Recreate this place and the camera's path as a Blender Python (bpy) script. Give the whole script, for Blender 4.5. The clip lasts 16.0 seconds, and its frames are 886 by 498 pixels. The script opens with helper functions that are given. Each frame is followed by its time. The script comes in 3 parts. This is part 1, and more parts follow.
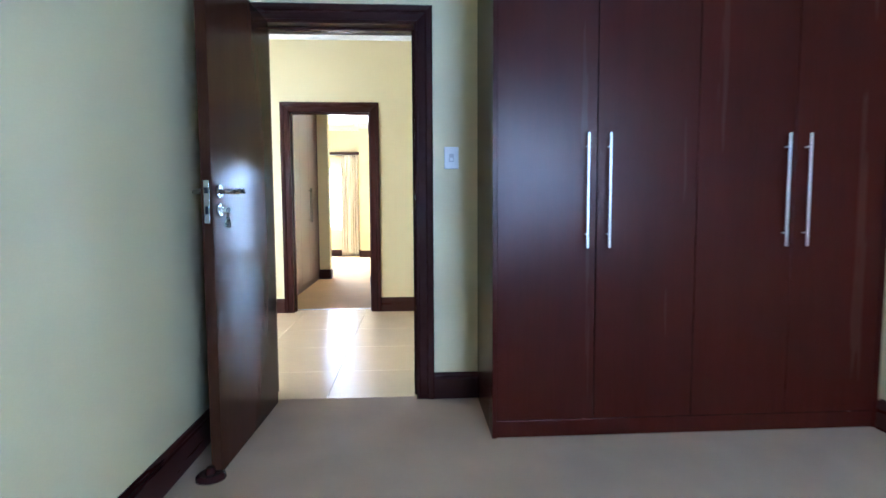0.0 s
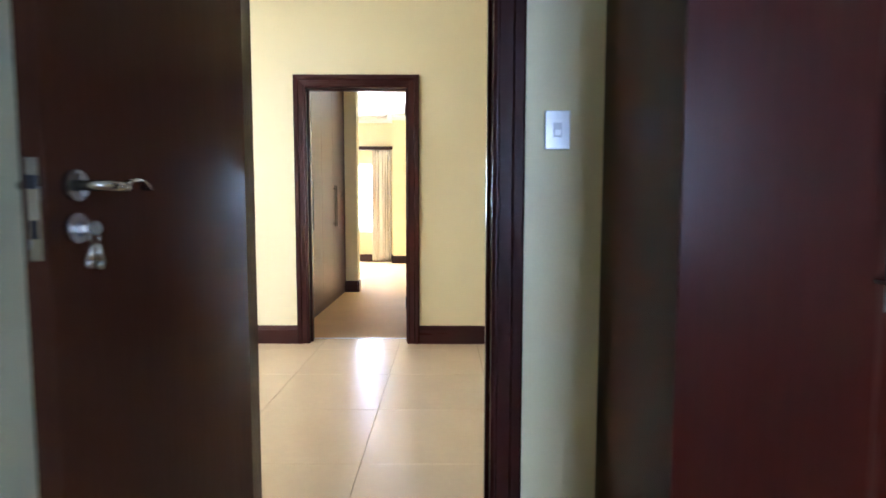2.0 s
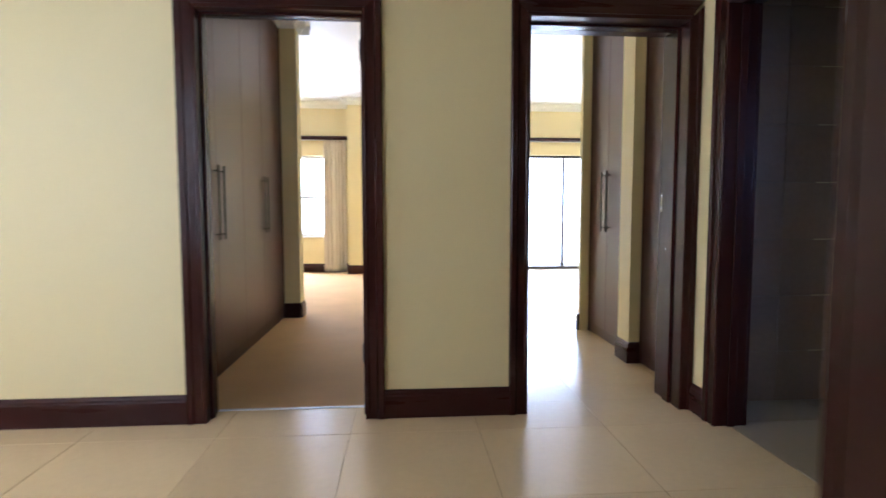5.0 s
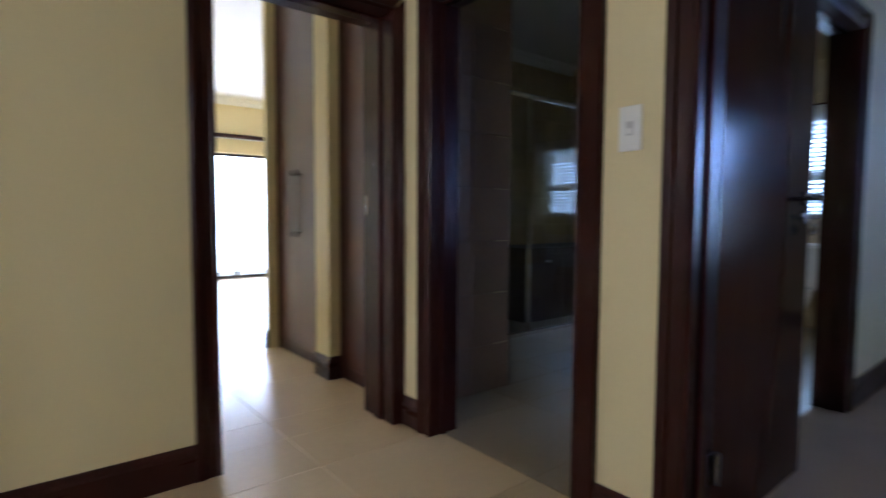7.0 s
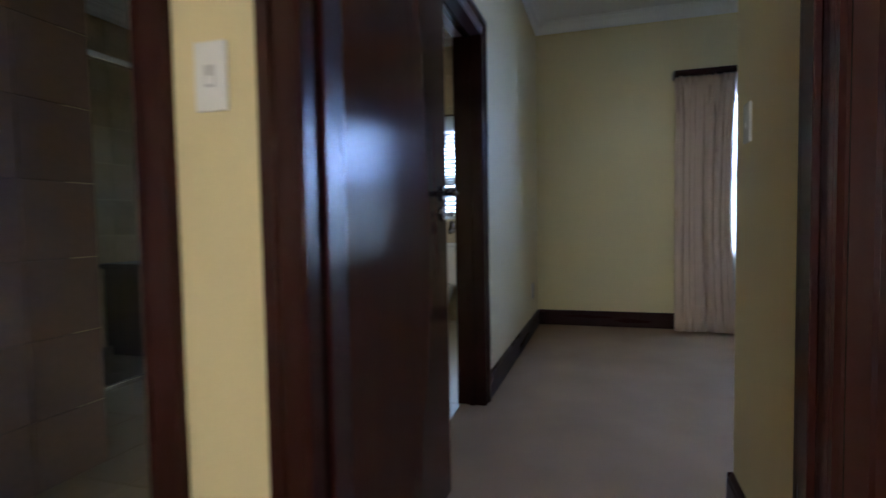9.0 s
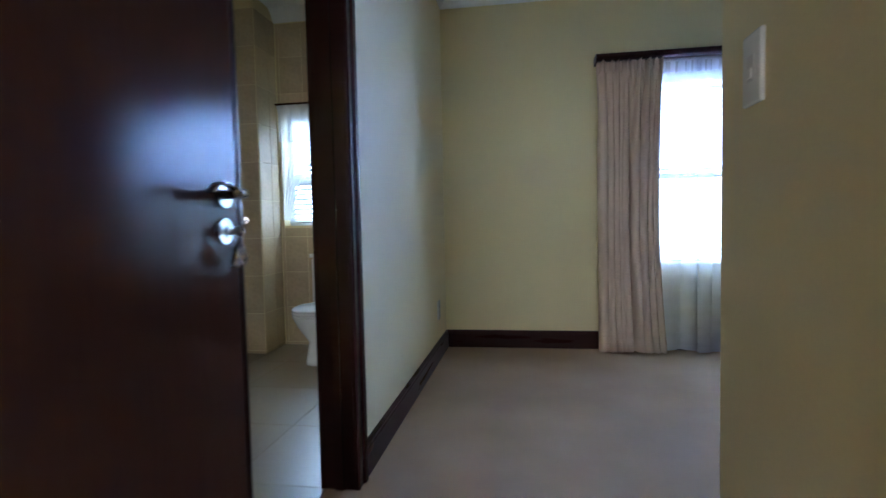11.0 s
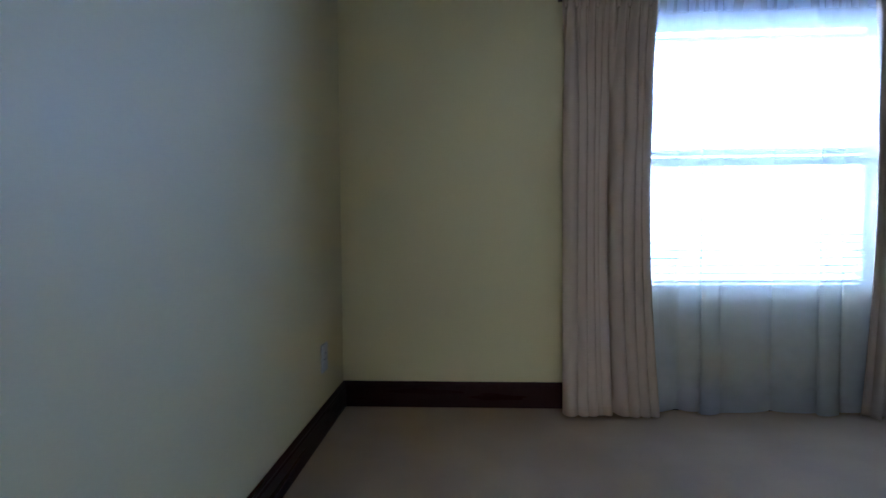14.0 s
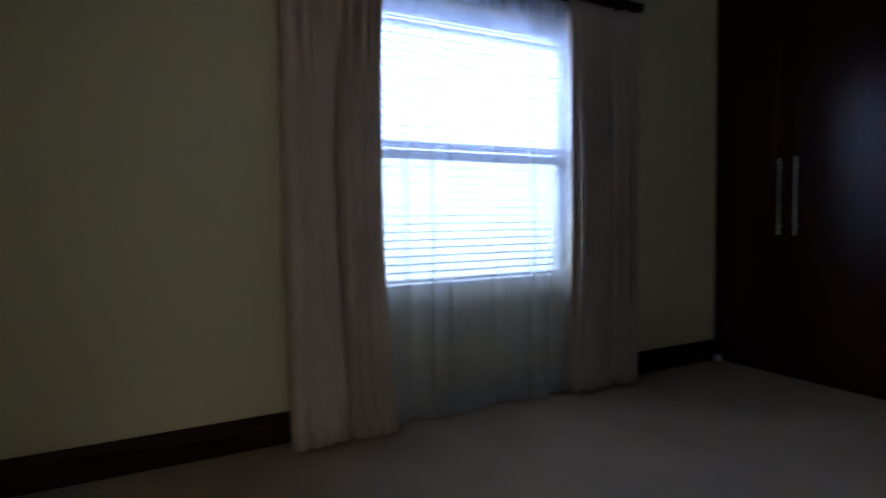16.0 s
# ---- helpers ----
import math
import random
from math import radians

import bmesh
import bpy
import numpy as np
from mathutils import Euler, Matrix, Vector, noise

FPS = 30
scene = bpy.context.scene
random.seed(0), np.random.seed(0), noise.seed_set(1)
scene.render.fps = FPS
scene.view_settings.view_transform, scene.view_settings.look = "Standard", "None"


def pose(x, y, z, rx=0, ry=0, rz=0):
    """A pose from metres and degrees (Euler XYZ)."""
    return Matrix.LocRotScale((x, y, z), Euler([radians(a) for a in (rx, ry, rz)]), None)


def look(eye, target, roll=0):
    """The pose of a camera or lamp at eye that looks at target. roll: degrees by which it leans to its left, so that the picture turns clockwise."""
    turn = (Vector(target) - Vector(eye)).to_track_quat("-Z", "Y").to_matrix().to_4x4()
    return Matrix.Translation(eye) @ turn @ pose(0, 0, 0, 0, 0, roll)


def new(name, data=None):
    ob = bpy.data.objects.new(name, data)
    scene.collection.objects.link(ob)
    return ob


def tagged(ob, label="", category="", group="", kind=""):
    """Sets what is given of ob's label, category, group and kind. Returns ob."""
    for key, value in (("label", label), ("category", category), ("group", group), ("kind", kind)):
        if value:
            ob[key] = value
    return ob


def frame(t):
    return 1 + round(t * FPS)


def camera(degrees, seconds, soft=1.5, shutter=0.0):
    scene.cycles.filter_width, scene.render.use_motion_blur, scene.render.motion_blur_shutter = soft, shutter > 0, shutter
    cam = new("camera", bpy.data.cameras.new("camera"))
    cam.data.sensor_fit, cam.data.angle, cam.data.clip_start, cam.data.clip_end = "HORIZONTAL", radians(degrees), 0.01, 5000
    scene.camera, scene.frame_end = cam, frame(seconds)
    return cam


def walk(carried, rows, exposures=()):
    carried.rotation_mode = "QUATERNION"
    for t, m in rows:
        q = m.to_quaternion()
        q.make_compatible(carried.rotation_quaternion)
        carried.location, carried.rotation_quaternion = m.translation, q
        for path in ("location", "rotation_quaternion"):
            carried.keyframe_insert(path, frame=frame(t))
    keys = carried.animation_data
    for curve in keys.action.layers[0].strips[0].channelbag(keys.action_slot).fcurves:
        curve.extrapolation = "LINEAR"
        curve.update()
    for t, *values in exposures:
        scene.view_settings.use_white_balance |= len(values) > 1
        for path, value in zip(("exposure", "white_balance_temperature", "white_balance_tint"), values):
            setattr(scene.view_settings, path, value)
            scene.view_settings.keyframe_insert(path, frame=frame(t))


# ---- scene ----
cam = camera(79.4, 16.0, shutter=0.8)
PATH = [
    (0, (0.322, -5.48, 1.049), (0.438, -3.489, 0.9), -0.3),
    (0.5, (0.285, -5.193, 1.062), (0.38, -3.201, 0.906), -0.7),
    (1, (0.237, -4.87, 1.054), (0.298, -2.877, 0.906), -0.1),
    (1.5, (0.205, -4.561, 1.082), (0.233, -2.567, 0.928), -0.3),
    (2, (0.191, -4.234, 1.084), (0.19, -2.24, 0.933), 0.1),
    (2.5, (0.162, -3.914, 1.097), (0.12, -1.921, 0.937), 0.2),
    (3, (0.082, -3.638, 1.082), (0.034, -1.644, 0.928), -0.0),
    (5.5, (0.11, -2.503, 1.056), (0.44, -0.535, 0.916), 0.1),
    (6, (0.139, -2.365, 1.076), (0.736, -0.462, 0.92), 0.6),
    (6.5, (0.13, -2.293, 1.073), (1.049, -0.522, 0.925), 0.5),
    (7, (0.109, -2.199, 1.046), (1.363, -0.645, 0.923), 0.3),
    (7.5, (0.248, -2.138, 1.038), (1.755, -0.827, 0.932), -0.0),
    (8, (0.365, -2.116, 1.01), (2.063, -1.062, 0.923), -0.7),
    (8.5, (0.504, -2.058, 1.014), (2.334, -1.255, 0.927), -1.0),
    (9, (0.711, -2.017, 1.02), (2.62, -1.429, 0.92), -1.0),
    (9.5, (0.919, -2.047, 1.026), (2.857, -1.562, 0.921), -1.2),
    (12, (2.004, -2.045, 1.076), (3.989, -1.819, 0.983), -0.8),
    (12.5, (2.219, -2.1, 1.077), (4.208, -1.905, 0.986), -0.6),
    (13, (2.461, -2.152, 1.073), (4.45, -1.963, 0.977), -0.6),
    (13.5, (2.742, -2.115, 1.058), (4.734, -1.954, 0.972), -0.7),
    (14, (2.987, -2.102, 1.033), (4.983, -1.996, 0.947), -0.4),
    (14.5, (3.169, -2.136, 1.045), (5.166, -2.145, 0.945), -0.4),
    (15, (3.24, -2.123, 1.041), (5.222, -2.378, 0.947), -0.9),
    (15.5, (3.341, -2.131, 1.057), (5.248, -2.725, 0.95), -1.1),
    (16, (3.463, -2.155, 1.025), (5.247, -3.053, 0.922), -0.9),
]
EXPOSURES = [
    (0.0, 0.4, 4570, 13), (0.7, 0.3, 4820, 14), (1.6, 0.2, 5020, 16), (2.3, 0.1, 4870, 17), (3.0, -0.05, 4820, 16), (5.5, -0.94, 4970, 18), (6.5, -1.16, 5020, 19), (7.5, -1.24, 4820, 17), (8.0, -1.4, 4820, 18), (8.5, -1.25, 5670, 18), (9.0, -0.8, 5420, 16), (9.5, -0.5, 5170, 15),
    (12.0, -0.15, 5150, 14), (13.0, -0.5, 5150, 14), (14.0, -0.9, 5050, 14), (15.0, -1.6, 5200, 16), (16.0, -2.2, 5550, 19),
]
walk(cam, [(t, look(eye, aim, roll)) for t, eye, aim, roll in PATH], EXPOSURES)

# ---- world and light ----
CEIL = 2.90
world = bpy.data.worlds.new("world")
scene.world = world
world.use_nodes = True
wn = world.node_tree
sky = wn.nodes.new("ShaderNodeTexSky")
sky.sky_type, sky.sun_disc = "NISHITA", False
sky.sun_elevation, sky.sun_rotation = radians(66), radians(0)
wn.links.new(sky.outputs[0], wn.nodes["Background"].inputs[0])
wn.nodes["Background"].inputs[1].default_value = 0.10

sun_data = bpy.data.lights.new("sun", "SUN")
sun_data.energy, sun_data.angle, sun_data.color = 3.5, radians(0.5), (1.0, 0.95, 0.88)
sun = new("sun", sun_data)
sun.matrix_world = look((0, 0, 0), (-0.05, -math.cos(radians(66)), -math.sin(radians(66))))


def window_light(name, eye, aim, width, height, watts, color):
    """Area lamp for the sky light of a window's opening, real or added."""
    d = bpy.data.lights.new(name, "AREA")
    d.shape, d.size, d.size_y, d.energy, d.color = "RECTANGLE", width, height, watts, color
    o = new(name, d)
    o.matrix_world = look(eye, aim)
    return o


SKY = (0.35, 0.505, 1.0)
BLUE = (0.54, 0.70, 1.0)
WHITE = (0.95, 0.97, 1.0)
WARM = (1.0, 0.95, 0.85)
window_light("light_bedroom_window", (6.5, -3.86, 2.07), (2.5, -3.70, 1.45), 2.1, 1.28, 690, SKY)
window_light("light_bath_window", (6.3, -0.43, 1.5), (0, -0.43, 1.4), 1.1, 1.0, 15, BLUE)
window_light("light_first_window", (1.75, -7.45, 1.5), (1.0, 0, 1.3), 1.45, 1.3, 66, (0.46, 0.66, 1.0))
window_light("light_far_window", (-2.0, 6.98, 1.4), (-2.0, 0, 1.2), 1.8, 1.4, 420, WHITE)
window_light("light_sliding_door", (2.4, 6.98, 1.1), (2.4, 0, 1.0), 3.0, 2.0, 380, WHITE)
# Added lamps at two unseen windows, lighting the hall from its west end.
window_light("light_hall_west_fill", (-4.35, -1.2, 1.6), (0, -1.2, 1.4), 1.6, 1.6, 66, WARM)
window_light("light_hall_south_fill", (-2.4, -2.72, 1.5), (-2.4, 0, 1.4), 1.6, 1.4, 46, WARM)


# ---- materials ----
def mat(name, color, rough=0.5, metal=0.0, var=0.08, scale=6.0, fine=60.0, bump=0.1, dist=0.004, spec=0.5, stretch=(1, 1, 1), per_object=0.0, rvar=0.06):
    """Principled surface with a coarse and a fine variation and a fine relief."""
    m = bpy.data.materials.new(name)
    m.use_nodes = True
    t = m.node_tree
    n, l = t.nodes, t.links
    b = n["Principled BSDF"]
    tc = n.new("ShaderNodeTexCoord")
    mp = n.new("ShaderNodeMapping")
    mp.inputs["Scale"].default_value = stretch
    l.new(tc.outputs["Object"], mp.inputs[0])
    n1 = n.new("ShaderNodeTexNoise")
    n1.inputs["Scale"].default_value, n1.inputs["Detail"].default_value = scale, 4
    n2 = n.new("ShaderNodeTexNoise")
    n2.inputs["Scale"].default_value, n2.inputs["Detail"].default_value = fine, 3
    l.new(mp.outputs[0], n1.inputs[0])
    l.new(mp.outputs[0], n2.inputs[0])
    add = n.new("ShaderNodeMath")
    add.operation = "ADD"
    l.new(n1.outputs[0], add.inputs[0])
    l.new(n2.outputs[0], add.inputs[1])
    fac = add.outputs[0]
    if per_object:
        oi = n.new("ShaderNodeObjectInfo")
        k = n.new("ShaderNodeMath")
        k.operation = "MULTIPLY_ADD"
        l.new(oi.outputs["Random"], k.inputs[0])
        k.inputs[1].default_value = per_object
        l.new(fac, k.inputs[2])
        fac = k.outputs[0]
    mr = n.new("ShaderNodeMapRange")
    mr.inputs[1].default_value, mr.inputs[2].default_value = 0.6, 1.4 + per_object
    mr.inputs[3].default_value, mr.inputs[4].default_value = 1 - var, 1 + var
    l.new(fac, mr.inputs[0])
    mul = n.new("ShaderNodeVectorMath")
    mul.operation = "SCALE"
    mul.inputs[0].default_value = color
    l.new(mr.outputs[0], mul.inputs["Scale"])
    l.new(mul.outputs[0], b.inputs["Base Color"])
    rr = n.new("ShaderNodeMapRange")
    rr.inputs[3].default_value, rr.inputs[4].default_value = max(0.02, rough - rvar), min(1.0, rough + rvar)
    l.new(n1.outputs[0], rr.inputs[0])
    l.new(rr.outputs[0], b.inputs["Roughness"])
    b.inputs["Metallic"].default_value = metal
    b.inputs["Specular IOR Level"].default_value = spec
    if bump:
        bp = n.new("ShaderNodeBump")
        bp.inputs["Strength"].default_value, bp.inputs["Distance"].default_value = bump, dist
        l.new(n2.outputs[0], bp.inputs["Height"])
        l.new(bp.outputs[0], b.inputs["Normal"])
    return m


PAINT = mat("cream_yellow_paint", (0.71, 0.602, 0.325), 0.55, var=0.03, scale=1.3, fine=140, bump=0.12, dist=0.002)
WHITE_PAINT = mat("white_paint", (0.80, 0.79, 0.76), 0.6, var=0.03, scale=1.5, fine=120, bump=0.08, dist=0.002)
CARPET = mat("beige_carpet", (0.465, 0.332, 0.208), 0.95, var=0.16, scale=2.2, fine=420, bump=0.7, dist=0.006, spec=0.1)
TAN_CARPET = mat("tan_carpet", (0.62, 0.405, 0.19), 0.95, var=0.14, scale=2.2, fine=420, bump=0.7, dist=0.006, spec=0.1)
WOOD = mat("mahogany_stain", (0.032, 0.0080, 0.0062), 0.26, var=0.10, scale=2.0, fine=12, bump=0.0, stretch=(6, 6, 0.3), spec=0.23, rvar=0.03)
WOOD_RAIL = mat("mahogany_stain_level", (0.032, 0.0080, 0.0062), 0.28, var=0.05, scale=3.0, fine=30, bump=0.02, dist=0.0004, stretch=(0.5, 0.5, 6), spec=0.20, rvar=0.03)
WOOD_DOOR = mat("mahogany_veneer", (0.050, 0.0180, 0.0092), 0.14, var=0.12, scale=1.5, fine=16, bump=0.0, stretch=(8, 8, 0.35), spec=0.032, rvar=0.012)
WOOD_FAR = mat("satin_mahogany_veneer", (0.055, 0.0125, 0.009), 0.33, var=0.10, scale=1.5, fine=16, bump=0.0, stretch=(8, 8, 0.35), spec=0.45, rvar=0.012)
WOOD_CAB = mat("cherry_veneer", (0.042, 0.0066, 0.0034), 0.27, var=0.14, scale=1.1, fine=13, bump=0.0, stretch=(7, 7, 0.3), spec=0.15, rvar=0.012)
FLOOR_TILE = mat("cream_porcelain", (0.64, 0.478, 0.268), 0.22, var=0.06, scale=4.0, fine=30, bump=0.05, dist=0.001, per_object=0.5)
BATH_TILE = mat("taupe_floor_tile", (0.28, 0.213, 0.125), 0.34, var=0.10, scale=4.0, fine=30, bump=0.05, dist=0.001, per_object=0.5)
GROUT = mat("grey_grout", (0.50, 0.38, 0.22), 0.9, var=0.1, fine=200, bump=0.3)
WALL_TILE = mat("taupe_wall_tile", (0.50, 0.385, 0.225), 0.52, var=0.28, scale=7.0, fine=35, bump=0.08, dist=0.001, per_object=0.6)
BROWN_TILE = mat("brown_wall_tile", (0.24, 0.160, 0.105), 0.5, var=0.16, scale=5.0, fine=35, bump=0.08, dist=0.001, per_object=0.5)
BROWN_GROUT = mat("brown_grout", (0.22, 0.17, 0.12), 0.9, var=0.08, fine=200, bump=0.3)
DARK_STEEL = mat("dark_satin_steel", (0.10, 0.095, 0.09), 0.4, metal=1.0, var=0.04, scale=20, fine=200, bump=0)
HARDWARE = mat("satin_nickel", (0.34, 0.325, 0.30), 0.26, metal=1.0, var=0.05, scale=20, fine=200, bump=0)
GREY_PLASTIC = mat("grey_plastic", (0.50, 0.49, 0.48), 0.4, var=0.02, bump=0)
STEEL = mat("brushed_steel", (0.70, 0.69, 0.67), 0.42, metal=1.0, var=0.04, scale=20, fine=200, bump=0)
CHROME = mat("chrome", (0.75, 0.75, 0.75), 0.08, metal=1.0, var=0.02, bump=0)
PLASTIC = mat("white_plastic", (0.78, 0.77, 0.74), 0.16, var=0.02, bump=0)
CERAMIC = mat("white_ceramic", (0.80, 0.79, 0.76), 0.08, var=0.01, bump=0)
CURTAIN = mat("beige_curtain_cloth", (0.67, 0.525, 0.402), 0.9, var=0.06, scale=5, fine=500, bump=0.25, dist=0.002, spec=0.1)
FAR_CURTAIN = mat("cream_curtain_cloth", (0.64, 0.56, 0.42), 0.9, var=0.06, scale=5, fine=500, bump=0.25, dist=0.002, spec=0.1)
ALU = mat("white_aluminium", (0.70, 0.70, 0.70), 0.4, var=0.03, bump=0)
BRONZE = mat("bronze_aluminium", (0.05, 0.04, 0.035), 0.4, metal=0.3, var=0.05, bump=0)
SLAT = mat("white_blind_slat", (0.75, 0.75, 0.74), 0.45, var=0.02, bump=0)
DARK_WOOD = mat("dark_vanity_wood", (0.030, 0.012, 0.009), 0.35, var=0.2, scale=3, fine=40, stretch=(6, 6, 0.5))
PAVING = mat("pale_paving", (0.45, 0.42, 0.37), 0.9, var=0.15, scale=0.8, fine=12, bump=0.3)
GRASS = mat("lawn", (0.07, 0.10, 0.035), 0.95, var=0.3, scale=0.6, fine=30, bump=0.5)
BLACK = mat("black_slot", (0.01, 0.01, 0.01), 0.6, var=0, bump=0)


def glass_mat(name, tint, rough=0.0):
    m = bpy.data.materials.new(name)
    m.use_nodes = True
    b = m.node_tree.nodes["Principled BSDF"]
    b.inputs["Base Color"].default_value = (*tint, 1)
    b.inputs["Transmission Weight"].default_value = 1.0
    b.inputs["Roughness"].default_value = rough
    b.inputs["IOR"].default_value = 1.45
    return m


GLASS = glass_mat("window_glass", (0.97, 0.99, 0.98))


def cloth_mat(name, color, clear):
    """Thin net that lets light through."""
    m = bpy.data.materials.new(name)
    m.use_nodes = True
    n, l = m.node_tree.nodes, m.node_tree.links
    n.remove(n["Principled BSDF"])
    d, tl, tp = n.new("ShaderNodeBsdfDiffuse"), n.new("ShaderNodeBsdfTranslucent"), n.new("ShaderNodeBsdfTransparent")
    a, b = n.new("ShaderNodeMixShader"), n.new("ShaderNodeMixShader")
    wv = n.new("ShaderNodeTexNoise")
    wv.inputs["Scale"].default_value = 9.0
    tc = n.new("ShaderNodeTexCoord")
    l.new(tc.outputs["Object"], wv.inputs[0])
    mr = n.new("ShaderNodeMapRange")
    mr.inputs[3].default_value, mr.inputs[4].default_value = clear - 0.07, clear + 0.07
    l.new(wv.outputs[0], mr.inputs[0])
    d.inputs[0].default_value = tl.inputs[0].default_value = (*color, 1)
    a.inputs[0].default_value = 0.5
    l.new(d.outputs[0], a.inputs[1])
    l.new(tl.outputs[0], a.inputs[2])
    l.new(mr.outputs[0], b.inputs[0])
    l.new(a.outputs[0], b.inputs[1])
    l.new(tp.outputs[0], b.inputs[2])
    l.new(b.outputs[0], n["Material Output"].inputs[0])
    return m


SHEER = cloth_mat("white_sheer", (0.95, 0.95, 0.95), 0.44)
HEADING = cloth_mat("gathered_white_tape", (0.86, 0.87, 0.92), 0.12)


# ---- building helpers ----
def box(bm, x0, y0, z0, x1, y1, z1, bevel=0.0):
    c = bmesh.new()
    bmesh.ops.create_cube(c, size=1.0)
    bmesh.ops.transform(c, matrix=Matrix.Translation(((x0 + x1) / 2, (y0 + y1) / 2, (z0 + z1) / 2)) @ Matrix.Diagonal((abs(x1 - x0), abs(y1 - y0), abs(z1 - z0), 1)), verts=c.verts)
    if bevel:
        bmesh.ops.bevel(c, geom=c.edges[:], offset=bevel, segments=2, affect="EDGES", profile=0.5)
    join(bm, c)
    return bm


def join(bm, c):
    tmp = bpy.data.meshes.new("tmp")
    c.to_mesh(tmp)
    c.free()
    bm.from_mesh(tmp)
    bpy.data.meshes.remove(tmp)


def tube(bm, p0, p1, r, seg=12, r2=None):
    p0, p1 = Vector(p0), Vector(p1)
    d = p1 - p0
    c = bmesh.new()
    bmesh.ops.create_cone(c, cap_ends=True, segments=seg, radius1=r, radius2=r if r2 is None else r2, depth=d.length)
    bmesh.ops.transform(c, matrix=Matrix.Translation((p0 + p1) / 2) @ d.to_track_quat("Z", "Y").to_matrix().to_4x4(), verts=c.verts)
    join(bm, c)
    return bm


def sweep(bm, points, r, seg=10, flat=1.0):
    """A round bar along a bent line."""
    pts = [Vector(p) for p in points]
    rings = []
    for i, p in enumerate(pts):
        d = (pts[min(i + 1, len(pts) - 1)] - pts[max(i - 1, 0)]).normalized()
        u = d.cross(Vector((0, 0, 1)))
        u = u.normalized() if u.length > 1e-4 else Vector((1, 0, 0))
        v = u.cross(d).normalized()
        rings.append([bm.verts.new(p + r * (math.cos(a) * u + flat * math.sin(a) * v)) for a in (2 * math.pi * k / seg for k in range(seg))])
    for a, b in zip(rings, rings[1:]):
        for k in range(seg):
            bm.faces.new((a[k], a[(k + 1) % seg], b[(k + 1) % seg], b[k]))
    bm.faces.new(rings[0][::-1])
    bm.faces.new(rings[-1])
    return bm


def extrude(bm, profile, p0, p1, out):
    """A profile of (out, up) pairs run from p0 to p1; out points away from the wall."""
    p0, p1, out = Vector(p0), Vector(p1), Vector(out)
    rings = [[bm.verts.new(p + out * a + Vector((0, 0, b))) for a, b in profile] for p in (p0, p1)]
    k = len(profile)
    for i in range(k):
        bm.faces.new((rings[0][i], rings[0][(i + 1) % k], rings[1][(i + 1) % k], rings[1][i]))
    bm.faces.new(rings[0][::-1])
    bm.faces.new(rings[1])
    bmesh.ops.recalc_face_normals(bm, faces=bm.faces[:])
    return bm


def made(name, bm, material, smooth=False):
    me = bpy.data.meshes.new(name)
    bmesh.ops.recalc_face_normals(bm, faces=bm.faces[:])
    bm.to_mesh(me)
    bm.free()
    me.materials.append(material)
    if smooth:
        for p in me.polygons:
            p.use_smooth = True
    return new(name, me)


def part(name, bm, material, parent, label="", smooth=False):
    o = made(name, bm, material, smooth)
    o.parent = parent
    if label:
        tagged(o, label)
    return o


def B(*a, **k):
    return box(bmesh.new(), *a, **k)


def structure(name, bm, material, label):
    return tagged(made(name, bm, material), label, name.split("_")[0], kind="structure")


def wall(name, x0, y0, x1, y1, label, holes=(), material=None, z1=CEIL):
    """An upright wall with holes (from, to, bottom, top) along its longer side."""
    bm = bmesh.new()
    along_x = (x1 - x0) > (y1 - y0)
    a0, a1 = (x0, x1) if along_x else (y0, y1)

    def piece(a, b, lo, hi):
        if b - a > 1e-4 and hi - lo > 1e-4:
            box(bm, *((a, y0, lo, b, y1, hi) if along_x else (x0, a, lo, x1, b, hi)))

    at = a0
    for h0, h1, lo, hi in sorted(holes):
        piece(at, h0, 0, z1)
        piece(h0, h1, 0, lo)
        piece(h0, h1, hi, z1)
        at = h1
    piece(at, a1, 0, z1)
    return structure(name, bm, material or PAINT, label)


# ---- the plan ----
XA0, XA1, YA0, YA1 = -0.615, 2.53, -7.2, -2.575     # first bedroom
YH0 = -2.41                                        # hall's south face; its north face is y = 0
XE, XE2 = 1.625, 1.765                              # hall's east wall
XF, YF = 6.0, -1.36                                # second bedroom: window wall, north wall
TN = 0.13                                           # north wall's thickness
XN, YP = 2.712, -2.43                               # end of the entry's south wall
HEAD = 2.02                                         # door openings
A0, A1 = -0.456, 0.342
B0, B1 = -0.880, -0.096
C0, C1 = 0.737, 1.555
D0, D1 = -1.058, -0.244
E0, E1 = -2.332, -1.467
G0, G1 = 2.755, 3.553
LIN = 0.03                                          # lining of an opening
YB = 6.69                                           # far outside wall


def hole(a, b):
    return (a - LIN, b + LIN, 0, HEAD + LIN)


cream = "cream yellow painted plaster wall"
# First hole is an added, unseen window that only lights the hall.
wall("wall_first_bedroom_north", -4.0, YA1, XE, YH0, cream + " with a doorway", [(-3.2, -1.6, 0.8, 2.2), hole(A0, A1)])
wall("wall_entry_south", XE, YA1, XN, YP, cream + " beside the bedroom door")
wall("wall_first_bedroom_west", XA0 - 0.15, YA0, XA0, YA1, cream)
wall("wall_first_bedroom_south", XA0 - 0.15, YA0 - 0.2, XN, YA0, cream + " with a window opening", [(1.0, 2.45, 0.85, 2.15)])
wall("wall_first_bedroom_east", XA1, YA0, XN, YA1, cream)
# Unseen window opening, added in the hall's west end to light it.
wall("wall_hall_west", -4.2, YA1, -4.0, TN, cream + " with a window opening", [(-2.0, -0.4, 0.8, 2.4)])
